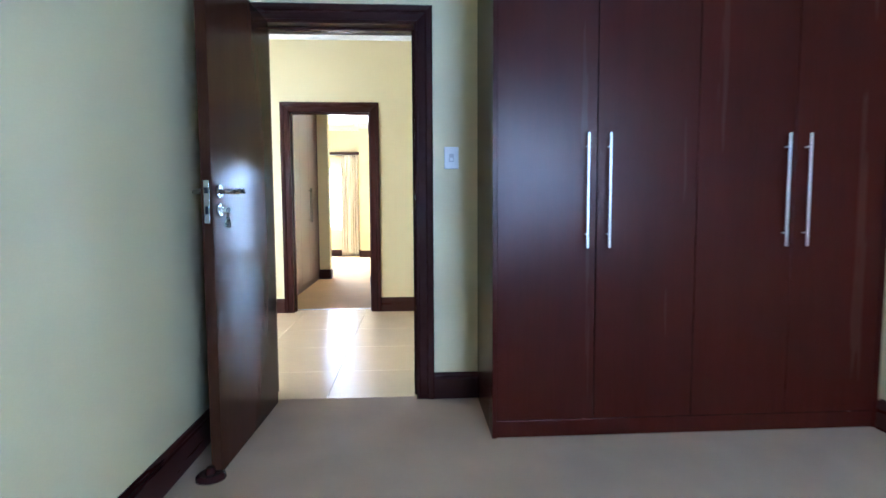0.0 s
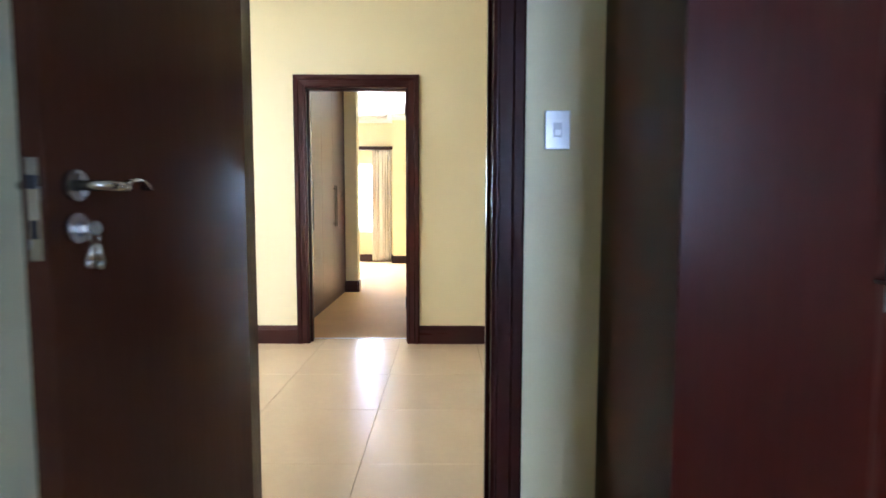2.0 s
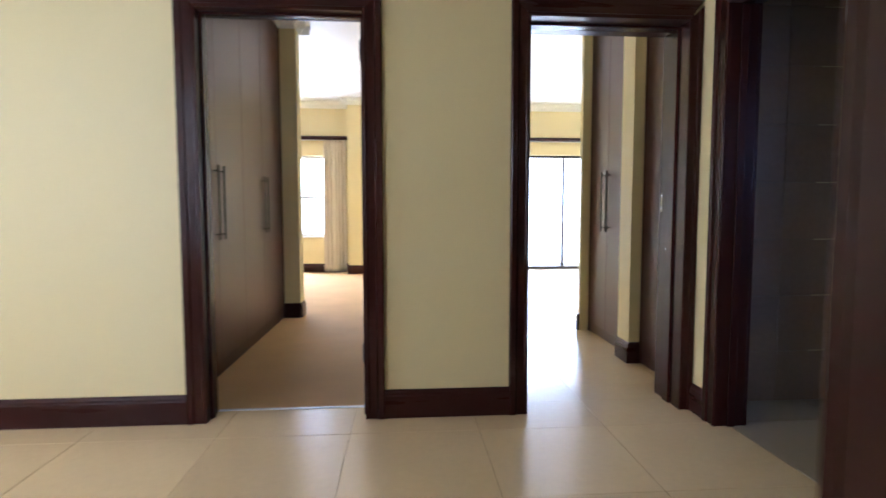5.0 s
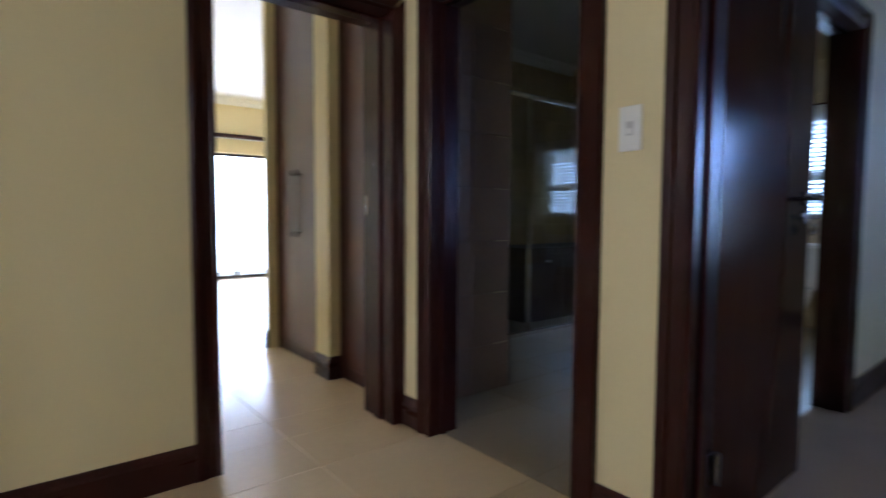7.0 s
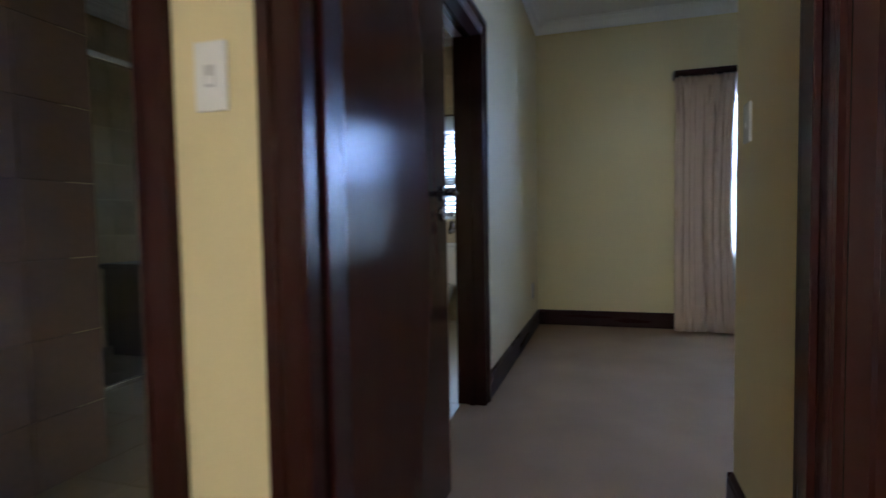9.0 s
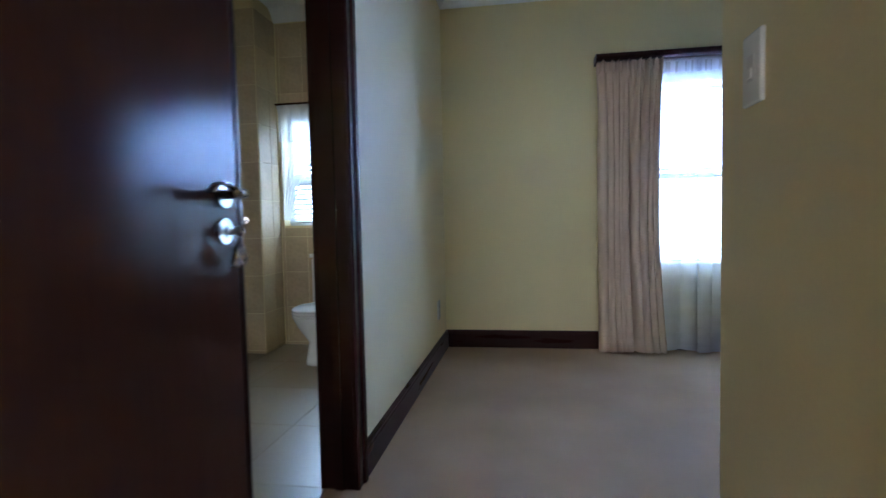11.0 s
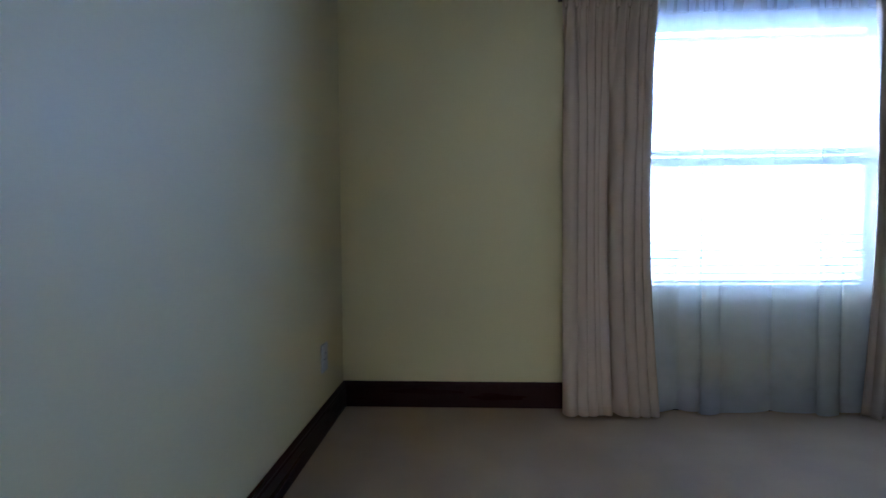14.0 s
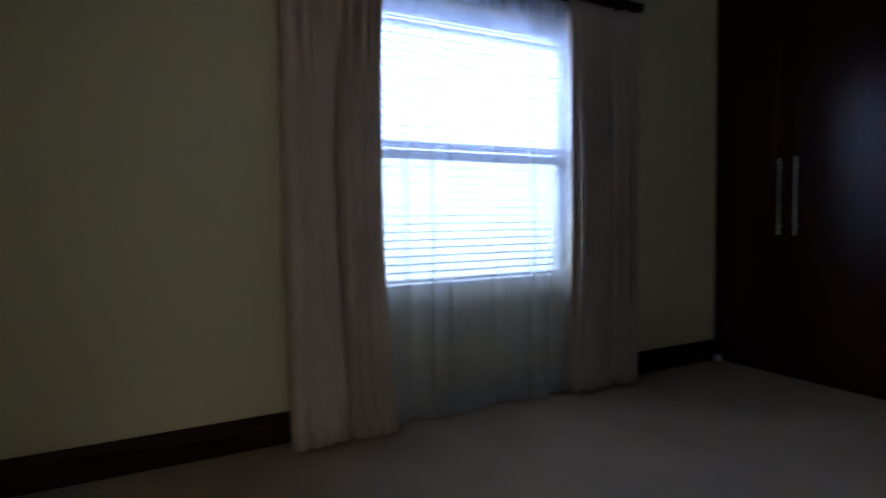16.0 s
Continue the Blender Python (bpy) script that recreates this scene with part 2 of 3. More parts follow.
wall("wall_hall_north", -4.0, 0.0, XE, TN, cream + " with two doorways", [hole(B0, B1), hole(C0, C1)])
wall("wall_hall_east", XE, YP, XE2, TN, cream + " with two doorways", [hole(D0, D1), hole(E0, E1)])
wall("wall_bedroom_north", XE2, YF, XF, YF + 0.13, cream + " with a bathroom doorway", [hole(G0, G1)])
wall("wall_bedroom_east", XF, -6.4, XF + 0.25, 2.22, cream + " with two window openings", [(-4.36, -2.96, 0.645, 2.175), (-0.92, 0.06, 1.05, 2.05)])
wall("wall_bedroom_south", XN, -6.4, XF, -6.25, cream)
wall("wall_bath_closet_back", 2.35, 0.085, 2.47, 2.10, cream)
wall("wall_bath_west_return", XE2, 0.085, 2.35, TN, "brown grouted tile wall by the bathroom door", material=BROWN_GROUT)
wall("wall_bath_north", 2.35, 2.10, XF, 2.22, cream)
wall("wall_bath_pier", 5.65, 0.10, XF, 2.10, cream)
wall("wall_far_room_west", -4.2, TN, -4.0, YB, cream)
wall("wall_far_room_partition", 0.25, TN, 0.40, YB, cream)
wall("wall_far_room_north", -4.2, YB, -0.81, YB + 0.2, cream + " with a window opening", [(-2.9, -1.1, 0.62, 2.0)])
wall("wall_far_room_nib", -0.81, YB - 0.35, 0.25, YB + 0.2, cream)
wall("wall_closet_end_nib", -4.0, 2.66, -0.92, 2.84, cream)
wall("wall_patio_room_north", 0.25, YB, 5.2, YB + 0.2, cream + " with a sliding door opening", [(0.9, 3.9, 0.0, 2.04)])
wall("wall_patio_room_east", 5.0, 2.22, 5.2, YB, cream)
wall("wall_doorway_packing_east", C1 + LIN, TN, 2.35, 0.25, cream)
wall("wall_doorway_packing_west", 0.40, TN, C0 - LIN, 0.25, cream)
wall("wall_closet_nib_first", 1.655, 0.86, 2.35, 1.05, cream)
wall("wall_closet_nib_second", 1.655, 1.89, 2.35, 1.94, cream)


def slab(name, x0, y0, x1, y1, z0, z1, material, label):
    return structure(name, B(x0, y0, z0, x1, y1, z1), material, label)


slab("ceiling", -4.2, YA0 - 0.2, XF + 0.25, YB + 0.2, CEIL, CEIL + 0.1, WHITE_PAINT, "flat white painted plaster ceiling")
slab("ceiling_hall", -4.0, YH0, XE, 0.0, CEIL - 0.075, CEIL, WHITE_PAINT, "lower white painted plaster ceiling over the hall")
YT = -2.54   # carpet meets tile in the first doorway
slab("floor_first_bedroom", XA0 - 0.1, YA0 - 0.1, 2.60, YT, -0.1, 0.0, CARPET, "beige cut pile bedroom carpet")
slab("floor_second_bedroom", 1.70, YP - 0.1, XF + 0.05, -1.24, -0.1, 0.0, CARPET, "beige cut pile bedroom carpet, worn by the door")
slab("floor_second_bedroom_main", 2.60, -6.3, XF + 0.05, YP - 0.1, -0.1, 0.0, CARPET, "beige cut pile bedroom carpet")
slab("floor_far_room", -4.1, 0.16, 0.32, YB + 0.1, -0.1, 0.0, TAN_CARPET, "warm tan cut pile carpet")
slab("floor_hall_bed", -4.1, YT, 1.70, 0.16, -0.1, -0.006, GROUT, "grey grout under the hall tiles")
slab("floor_patio_passage_bed", 0.32, 0.16, 2.34, 2.16, -0.1, -0.006, GROUT, "grey grout under the passage tiles")
slab("floor_patio_room_bed", 0.32, 2.16, 5.1, YB + 0.2, -0.1, -0.006, GROUT, "grey grout under the room tiles")
slab("floor_bath_bed", 1.70, -1.24, XF + 0.05, 0.16, -0.1, -0.006, GROUT, "grey grout under the bathroom tiles")
slab("floor_bath_inner_bed", 2.34, 0.16, XF + 0.05, 2.16, -0.1, -0.006, GROUT, "grey grout under the bathroom tiles")
slab("ground", -60, -60, 60, 60, -0.35, -0.12, GRASS, "green lawn round the house")
slab("pavement", -6, YB + 0.2, 8, YB + 5, -0.12, -0.03, PAVING, "pale paved patio outside the sliding door")

# ---- trim ----
structure("trim_threshold", B(B0, 0.150, -0.004, B1, 0.172, 0.004, bevel=0.0015), ALU, "pale metal strip where carpet meets the hall tiles")
BASE = [(0, 0), (0.018, 0), (0.018, 0.112), (0.014, 0.120), (0.014, 0.128), (0.008, 0.140), (0.0, 0.145)]
CORNICE = [(0, -0.10), (0.012, -0.10), (0.016, -0.085), (0.03, -0.07), (0.045, -0.04), (0.075, -0.022), (0.08, -0.012), (0.10, -0.010), (0.10, 0), (0, 0)]


def skirting(p0, p1, out):
    structure("baseboard", extrude(bmesh.new(), BASE, (*p0, 0.0), (*p1, 0.0), (*out, 0)), WOOD_RAIL, "dark mahogany stained baseboard with a moulded top")


def cornice(p0, p1, out, top=CEIL):
    structure("trim", extrude(bmesh.new(), CORNICE, (*p0, top), (*p1, top), (*out, 0)), WHITE_PAINT, "white coved plaster cornice under the ceiling")


CW = 0.097   # casing width
for p0, p1, out in [
    ((XA0, YA0), (XA0, YA1), (1, 0)), ((XA0, YA1), (A0 - CW, YA1), (0, -1)), ((A1 + CW, YA1), (0.68, YA1), (0, -1)), ((XA1, YA0), (XA1, -3.14), (-1, 0)),
    ((-4, YH0), (A0 - CW, YH0), (0, 1)), ((A1 + CW, YH0), (XE, YH0), (0, 1)),
    ((-4, 0), (B0 - CW, 0), (0, -1)), ((B1 + CW, 0), (C0 - CW, 0), (0, -1)),
    ((XE, D1 + CW), (XE, 0), (-1, 0)), ((XE, E1 + CW), (XE, D0 - CW), (-1, 0)), 
    ((XE2, YP), (XN, YP), (0, 1)), ((XN, YP + 0.018), (XN, -6.25), (1, 0)),
    ((XE2, YF), (G0 - CW, YF), (0, -1)), ((G1 + CW, YF), (XF, YF), (0, -1)),
    ((XF, -5.62), (XF, YF), (-1, 0)),
    ((-1.08, 2.66), (-0.92, 2.66), (0, -1)), ((-0.92, 2.66), (-0.92, 2.84), (1, 0)), ((-4, YB), (-0.81, YB), (0, -1)), ((-0.81, YB - 0.35), (-0.81, YB), (-1, 0)), ((-0.81, YB - 0.35), (0.25, YB - 0.35), (0, -1)),
    ((1.655, 0.842), (1.655, 1.05), (-1, 0)), ((1.655, 0.86), (1.74, 0.86), (0, -1)), ((1.655, 1.89), (1.655, 1.94), (-1, 0)), ((1.655, 1.94), (2.35, 1.94), (0, 1)), ((2.35, 2.22), (5.0, 2.22), (0, 1)),
]:
    skirting(p0, p1, out)
for x0, y0, x1, y1, top in [(XA0, YA0, XA1, YA1, CEIL), (-4.0, YH0, XE, 0.0, CEIL - 0.075), (XE2, YF + 0.13, XF, 2.10, CEIL)]:
    cornice((x0, y0), (x1, y0), (0, 1), top)
    cornice((x0, y1), (x1, y1), (0, -1), top)
    cornice((x0, y0), (x0, y1), (1, 0), top)
    cornice((x1, y0), (x1, y1), (-1, 0), top)
for p0, p1, out in [
    ((XE2, YF), (XF, YF), (0, -1)), ((XF, -6.25), (XF, YF), (-1, 0)), ((XE2, YP), (XN + 0.1, YP), (0, 1)), ((XN, -6.25), (XN, YP + 0.1), (1, 0)), ((XE2, YP), (XE2, YF), (1, 0)), ((XN, -6.25), (XF, -6.25), (0, 1)),
    ((-1.08, TN), (-1.08, 2.66), (1, 0)), ((-1.08, 2.66), (-0.82, 2.66), (0, -1)), ((-0.92, 2.56), (-0.92, 2.94), (1, 0)), ((-4.0, 2.84), (-0.82, 2.84), (0, 1)), ((-4.0, YB), (-0.81, YB), (0, -1)), ((-0.81, YB - 0.45), (-0.81, YB), (-1, 0)),
    ((-0.91, YB - 0.35), (0.25, YB - 0.35), (0, -1)), ((0.25, TN), (0.25, YB - 0.35), (-1, 0)),
    ((0.4, YB), (5.0, YB), (0, -1)), ((2.35, 2.22), (5.0, 2.22), (0, 1)), ((1.655, 0.25), (1.655, 1.94), (-1, 0)), ((0.4, 0.25), (0.4, YB), (1, 0)),
]:
    cornice(p0, p1, out)

CASING = [(0, 0), (0, 0.013), (0.010, 0.018), (0.016, 0.018), (0.020, 0.014), (0.058, 0.016), (0.064, 0.024), (0.090, 0.026), (CW, 0.020), (CW, 0)]


def doorway(number, m, width, thick, label, sides=(1, 1), widths=(CW, CW), strike=None, hinges=None, low=0.26):
    """Lining and casings. Local x runs across the opening, y through the wall, from the near face."""
    root = tagged(new("door_frame_%d" % number), label, "door frame", kind="structure")
    for x in (0, width):
        s = -1 if x == 0 else 1
        part("jamb", B(x, 0, 0, x + s * LIN, thick, HEAD + LIN, bevel=0.002), WOOD, root)
        part("door_stop", B(x, thick * 0.35, 0, x - s * 0.012, thick * 0.62, HEAD, bevel=0.002), WOOD, root)
    part("head", B(0, 0, HEAD, width, thick, HEAD + LIN, bevel=0.002), WOOD_RAIL, root)
    part("head_stop", B(0.012, thick * 0.35, HEAD - 0.012, width - 0.012, thick * 0.62, HEAD), WOOD, root)
    for side, (y, dy) in enumerate(((0, -1), (thick, 1))):
        if not sides[side]:
            continue
        for x, s, w in ((0, -1, widths[0]), (width, 1, widths[1])):
            bm = bmesh.new()
            prof = [(a * w / CW, b) for a, b in CASING]
            lo = [bm.verts.new((x + s * a, y + dy * b, 0)) for a, b in prof]
            hi = [bm.verts.new((x + s * a, y + dy * b, HEAD + a)) for a, b in prof]
            k = len(lo)
            for i in range(k):
                bm.faces.new((lo[i], lo[(i + 1) % k], hi[(i + 1) % k], hi[i]))
            bm.faces.new(lo[::-1])
            bm.faces.new(hi)
            part("casing", bm, WOOD, root)
        bm = bmesh.new()
        l = [bm.verts.new((-a * widths[0] / CW, y + dy * b, HEAD + a)) for a, b in CASING]
        r = [bm.verts.new((width + a * widths[1] / CW, y + dy * b, HEAD + a)) for a, b in CASING]
        k = len(l)
        for i in range(k):
            bm.faces.new((l[i], l[(i + 1) % k], r[(i + 1) % k], r[i]))
        bm.faces.new(l[::-1])
        bm.faces.new(r)
        part("casing_head", bm, WOOD_RAIL, root)
    if strike:
        x, y = strike
        s = 1 if x == 0 else -1
        part("strike_plate", B(x, y - 0.006, 1.05, x + s * 0.002, y + 0.006, 1.15, bevel=0.0008), HARDWARE, root, "steel strike plate")
    if hinges:
        x, y = hinges
        s = 1 if x == 0 else -1
        for z in (low, 1.82):
            bm = B(x, y - 0.03, z, x + s * 0.003, y + 0.01, z + 0.1)
            tube(bm, (x + s * 0.012, y + 0.012, z), (x + s * 0.012, y + 0.012, z + 0.1), 0.011)
            part("hinge", bm, DARK_STEEL, root, "dull steel butt hinge")
    root.matrix_world = m
    return root


doorway(1, pose(A0, YA1, 0), A1 - A0, YH0 - YA1, "dark mahogany door frame from bedroom to hall", strike=(A1 - A0, 0.03))
doorway(2, pose(B0, 0, 0), B1 - B0, TN, "dark mahogany door frame in the hall", hinges=(B1 - B0, 0.10))
doorway(3, pose(C0, 0, 0), C1 - C0, 0.25, "dark mahogany door frame beside the corner", widths=(CW, XE - C1 - 0.001), strike=(C1 - C0, 0.235))
doorway(4, pose(XE, D1, 0, 0, 0, -90), D1 - D0, XE2 - XE, "dark mahogany bathroom door frame", sides=(1, 1))
doorway(5, pose(XE, E1, 0, 0, 0, -90), E1 - E0, XE2 - XE, "dark mahogany bedroom door frame", sides=(1, 1), widths=(CW, 0.076), hinges=(0, XE2 - XE + 0.012), low=0.215)
doorway(6, pose(G0, YF, 0), G1 - G0, 0.13, "dark mahogany door frame of the bathroom", strike=(G1 - G0, 0.05))


# ---- doors ----
def lever(parent, side, x, z):
    """Lever, rose and keyhole on one face of a leaf. side: -1 or 1 along local y."""
    y = side * 0.0215
    bm = tube(bmesh.new(), (x, y, z), (x, y + side * 0.010, z), 0.027, 24)
    part("rose", bm, HARDWARE, parent)
    bm = sweep(bmesh.new(), [(x, y + side * 0.008, z), (x, y + side * 0.042, z), (x - 0.010, y + side * 0.053, z), (x - 0.030, y + side * 0.056, z), (x - 0.058, y + side * 0.057, z)], 0.0095, 12)
    blade = [(x - 0.050, y + side * 0.057, z + 0.004), (x - 0.064, y + side * 0.057, z + 0.010), (x - 0.082, y + side * 0.057, z + 0.014), (x - 0.100, y + side * 0.056, z + 0.013), (x - 0.114, y + side * 0.055, z + 0.007), (x - 0.124, y + side * 0.053, z - 0.003)]
    sweep(bm, blade, 0.0105, 12, 0.28)
    part("handle", bm, HARDWARE, parent, "curved steel lever handle", True)
    bm = tube(bmesh.new(), (x, y, z - 0.072), (x, y + side * 0.008, z - 0.072), 0.026, 24)
    e = part("escutcheon", bm, HARDWARE, parent)
    bm = tube(bmesh.new(), (x, y + side * 0.0082, z - 0.067), (x, y + side * 0.0088, z - 0.067), 0.005, 10)
    box(bm, x - 0.0025, y + side * 0.0082, z - 0.086, x + 0.0025, y + side * 0.0088, z - 0.067)
    part("keyhole", bm, BLACK, e, "black keyhole")


def keys(parent, side, x, z):
    y = side * 0.030
    bm = box(bmesh.new(), x - 0.002, y - 0.004, z - 0.008, x + 0.002, y + side * 0.024, z + 0.004)
    bm = tube(bm, (x - 0.0015, y + side * 0.026, z), (x + 0.0015, y + side * 0.026, z), 0.012, 14)
    part("key", bm, HARDWARE, parent, "steel key in the lock")
    ring = [(x + 0.012 * math.sin(a), y + side * 0.026, z - 0.016 + 0.012 * math.cos(a)) for a in (k * math.pi / 6 for k in range(13))]
    part("key_ring", sweep(bmesh.new(), ring, 0.0012, 6), HARDWARE, parent)
    for dx, dz in ((-0.012, 0.0), (0.014, 0.004)):
        bm = tube(bmesh.new(), (x + dx * 0.5, y + side * 0.026, z - 0.028), (x + dx, y + side * 0.024, z - 0.058 + dz), 0.004, 10, 0.010)
        bm = tube(bm, (x + dx, y + side * 0.024, z - 0.058 + dz), (x + dx, y + side * 0.024, z - 0.072 + dz), 0.010, 10, 0.006)
        part("key_tag", bm, HARDWARE, parent, "drop shaped metal key tag", True)


def door(number, m, width, label, key_side=0, hinge_side=1):
    """A flush leaf, hinged at the local origin, running along local x."""
    root = tagged(new("door_%d" % number), label, "door", kind="structure")
    part("leaf", B(0.003, -0.0215, 0.008, width, 0.0215, HEAD - 0.004, bevel=0.003), WOOD_DOOR, root)
    part("lock_plate", B(width - 0.0005, -0.011, 0.999, width + 0.002, 0.011, 1.164, bevel=0.0008), HARDWARE, root, "steel lock faceplate")
    part("latch", B(width, -0.007, 1.114, width + 0.008, 0.007, 1.136, bevel=0.002), BLACK, root)
    part("bolt", B(width, -0.006, 1.034, width + 0.0028, 0.006, 1.064), BLACK, root)
    for side in (-1, 1):
        lever(root, side, width - 0.058, 1.122)
    if key_side:
        keys(root, key_side, width - 0.058, 1.050)
    for z in (0.20, 1.0, 1.72):
        bm = tube(bmesh.new(), (0, 0.026 * hinge_side, z), (0, 0.026 * hinge_side, z + 0.1), 0.007)
        box(bm, -0.001, -0.018, z, 0.003, 0.018, z + 0.1)
        part("hinge", bm, STEEL, root, "steel butt hinge")
    root.matrix_world = m
    return root


door(1, pose(A0 + 0.027, YA1 - 0.030, 0, 0, 0, -92.2), 0.78, "dark mahogany flush door standing open, keys in lock", 1, -1)
door(2, pose(B1 + 0.024, TN + 0.03, 0, 0, 0, 88), B1 - B0 - 0.006, "dark mahogany flush door opened into the far room")
door(5, pose(XE2 + 0.01, E1 + 0.024, 0, 0, 0, 0.8), 0.822, "dark mahogany flush door standing open against the wall", -1)

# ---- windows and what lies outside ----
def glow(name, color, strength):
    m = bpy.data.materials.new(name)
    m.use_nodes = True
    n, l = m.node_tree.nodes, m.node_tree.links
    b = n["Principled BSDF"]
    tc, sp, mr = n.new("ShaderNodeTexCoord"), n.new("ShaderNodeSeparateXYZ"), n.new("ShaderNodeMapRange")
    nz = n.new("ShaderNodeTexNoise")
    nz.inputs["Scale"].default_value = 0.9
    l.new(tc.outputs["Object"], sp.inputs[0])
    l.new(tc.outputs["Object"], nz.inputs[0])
    # Emission grows with height, as the upper sky is brighter.
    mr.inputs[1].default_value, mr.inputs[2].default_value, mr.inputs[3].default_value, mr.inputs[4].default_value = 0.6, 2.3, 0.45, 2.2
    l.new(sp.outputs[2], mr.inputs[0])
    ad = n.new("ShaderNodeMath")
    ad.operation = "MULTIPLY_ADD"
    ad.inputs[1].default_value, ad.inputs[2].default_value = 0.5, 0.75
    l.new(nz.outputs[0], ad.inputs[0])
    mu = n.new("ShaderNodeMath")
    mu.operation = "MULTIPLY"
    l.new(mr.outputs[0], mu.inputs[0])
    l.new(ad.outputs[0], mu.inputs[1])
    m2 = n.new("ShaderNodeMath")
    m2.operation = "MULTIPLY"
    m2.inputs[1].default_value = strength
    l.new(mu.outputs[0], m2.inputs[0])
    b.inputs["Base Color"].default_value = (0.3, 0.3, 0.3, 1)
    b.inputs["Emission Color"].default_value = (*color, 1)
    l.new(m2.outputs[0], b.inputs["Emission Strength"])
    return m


# Glowing boards stand in for bright outdoors; west and south ones are unseen.
EAST_GLOW = glow("bright_hazy_glow", (0.62, 0.81, 1.0), 28.0)
NORTH_GLOW = glow("bright_outdoor_glow", (0.80, 0.90, 1.0), 11.0)
PALE_GLOW = glow("pale_unseen_glow", (1.0, 0.90, 0.74), 7.0)
for x0, y0, x1, y1, material in [(9.0, -12, 9.2, 6, EAST_GLOW), (-12, 14, 14, 14.2, NORTH_GLOW), (-8, -13.2, 12, -13, PALE_GLOW), (-10.2, -8, -10, 5, PALE_GLOW)]:
    structure("backdrop", B(x0, y0, -0.12, x1, y1, 7.0), material, "glowing board in place of the overexposed sky and distance outside")


def pane(bm, root):
    o = part("pane", bm, GLASS, root, "clear window pane")
    o.visible_shadow = False
    return o


def window(number, m, width, z0, z1, rails, material, label, mullions=(), f=0.045):
    """Frame, cross rails (bottom, top) and panes. Local x runs across, y outwards."""
    root = tagged(new("window_%d" % number), label, "window", kind="structure")
    e = 0.045
    for x in (0, width - e):
        part("window_frame", B(x, 0.0, z0, x + e, 0.05, z1, bevel=0.003), material, root)
    for z in (z0, z1 - f):
        part("window_frame", B(e, 0.002, z, width - e, 0.048, z + f, bevel=0.003), material, root)
    cuts = [z0 + f]
    for a, b in rails:
        part("window_rail", B(e, -0.004, a, width - e, 0.052, b, bevel=0.004), material, root)
        cuts += [a, b]
    cuts.append(z1 - f)
    xs = [e, *mullions, width - e]
    for x in mullions:
        part("mullion", B(x - 0.025, -0.002, z0 + f, x + 0.025, 0.05, z1 - f, bevel=0.003), material, root)
    for a, b in zip(cuts[0::2], cuts[1::2]):
        for c, d in zip(xs, xs[1:]):
            pane(B(c + 0.002, 0.022, a + 0.002, d - 0.002, 0.027, b - 0.002), root)
    part("window_sill", B(0, -0.10 if z0 > 0.1 else 0.0, z0 - 0.02, width, 0.0, z0 - 0.001, bevel=0.004), WHITE_PAINT, root)
    root.matrix_world = m
    return root


# Slit between the middle rails shapes the sash's glint; top slit, a bright line.
window(1, pose(XF + 0.12, -2.96, 0, 0, 0, -90), 1.40, 0.645, 2.175, [(0.692, 0.714), (1.367, 1.413), (1.425, 1.462), (2.062, 2.092)], ALU, "white aluminium sash window behind a blind", f=0.026)
window(2, pose(XF + 0.12, 0.06, 0, 0, 0, -90), 0.98, 1.05, 2.05, [(1.412, 1.488)], ALU, "white aluminium bathroom window")
window(3, pose(-2.9, YB + 0.08, 0), 1.8, 0.62, 2.0, [(1.265, 1.315)], ALU, "white aluminium sash window in the far room")
window(4, pose(2.45, YA0 - 0.1, 0, 0, 0, 180), 1.45, 0.85, 2.15, [(1.462, 1.538)], ALU, "white aluminium sash window")
# Windows 5 and 7 are added out of view to light the hall.
window(5, pose(-4.12, -2.0, 0, 0, 0, 90), 1.6, 0.8, 2.4, [(1.562, 1.638)], ALU, "white aluminium window added out of view to light the hall")
window(7, pose(-1.6, YH0 - 0.1, 0, 0, 0, 180), 1.6, 0.8, 2.2, [(1.462, 1.538)], ALU, "white aluminium window added out of view in the hall's south wall for light")
window(6, pose(0.9, YB + 0.08, 0), 3.0, 0.01, 2.04, [], BRONZE, "bronze aluminium sliding patio door", (1.05, 2.08))


def blind(m, width, z0, z1, pitch, label, head=0.05, tilt=0.10):
    root = tagged(new("venetian_blind"), label, "blind")
    part("headrail", B(0, -0.03, z1 - head, width, 0.03, z1, bevel=0.004), SLAT, root)
    part("bottom_rail", B(0, -0.025, z0, width, 0.025, z0 + 0.018, bevel=0.005), SLAT, root)
    bm = bmesh.new()
    sec = [(-0.024, 0.0), (-0.008, 0.0035), (0.008, 0.0035), (0.024, 0.0), (0.008, 0.0015), (-0.008, 0.0015)]
    me = bpy.data.meshes.new("slat")
    c, s = math.cos(tilt), math.sin(tilt)
    a = [bm.verts.new((0.004, y * c - z * s, y * s + z * c)) for y, z in sec]
    b = [bm.verts.new((width - 0.004, y * c - z * s, y * s + z * c)) for y, z in sec]
    for i in range(6):
        bm.faces.new((a[i], a[(i + 1) % 6], b[(i + 1) % 6], b[i]))
    bm.faces.new(a[::-1])
    bm.faces.new(b)
    bmesh.ops.recalc_face_normals(bm, faces=bm.faces[:])
    bm.to_mesh(me)
    bm.free()
    me.materials.append(SLAT)
    z = z0 + 0.04
    while z < z1 - head - 0.01:
        o = new("slat", me)
        o.parent = root
        o.location = (0, 0, z)
        z += pitch
    for x in (width * 0.195, width * 0.805):
        bm = bmesh.new()
        for y in (-0.026, 0.026):
            box(bm, x - 0.0025, y - 0.0005, z0 + 0.01, x + 0.0025, y + 0.0005, z1 - head)
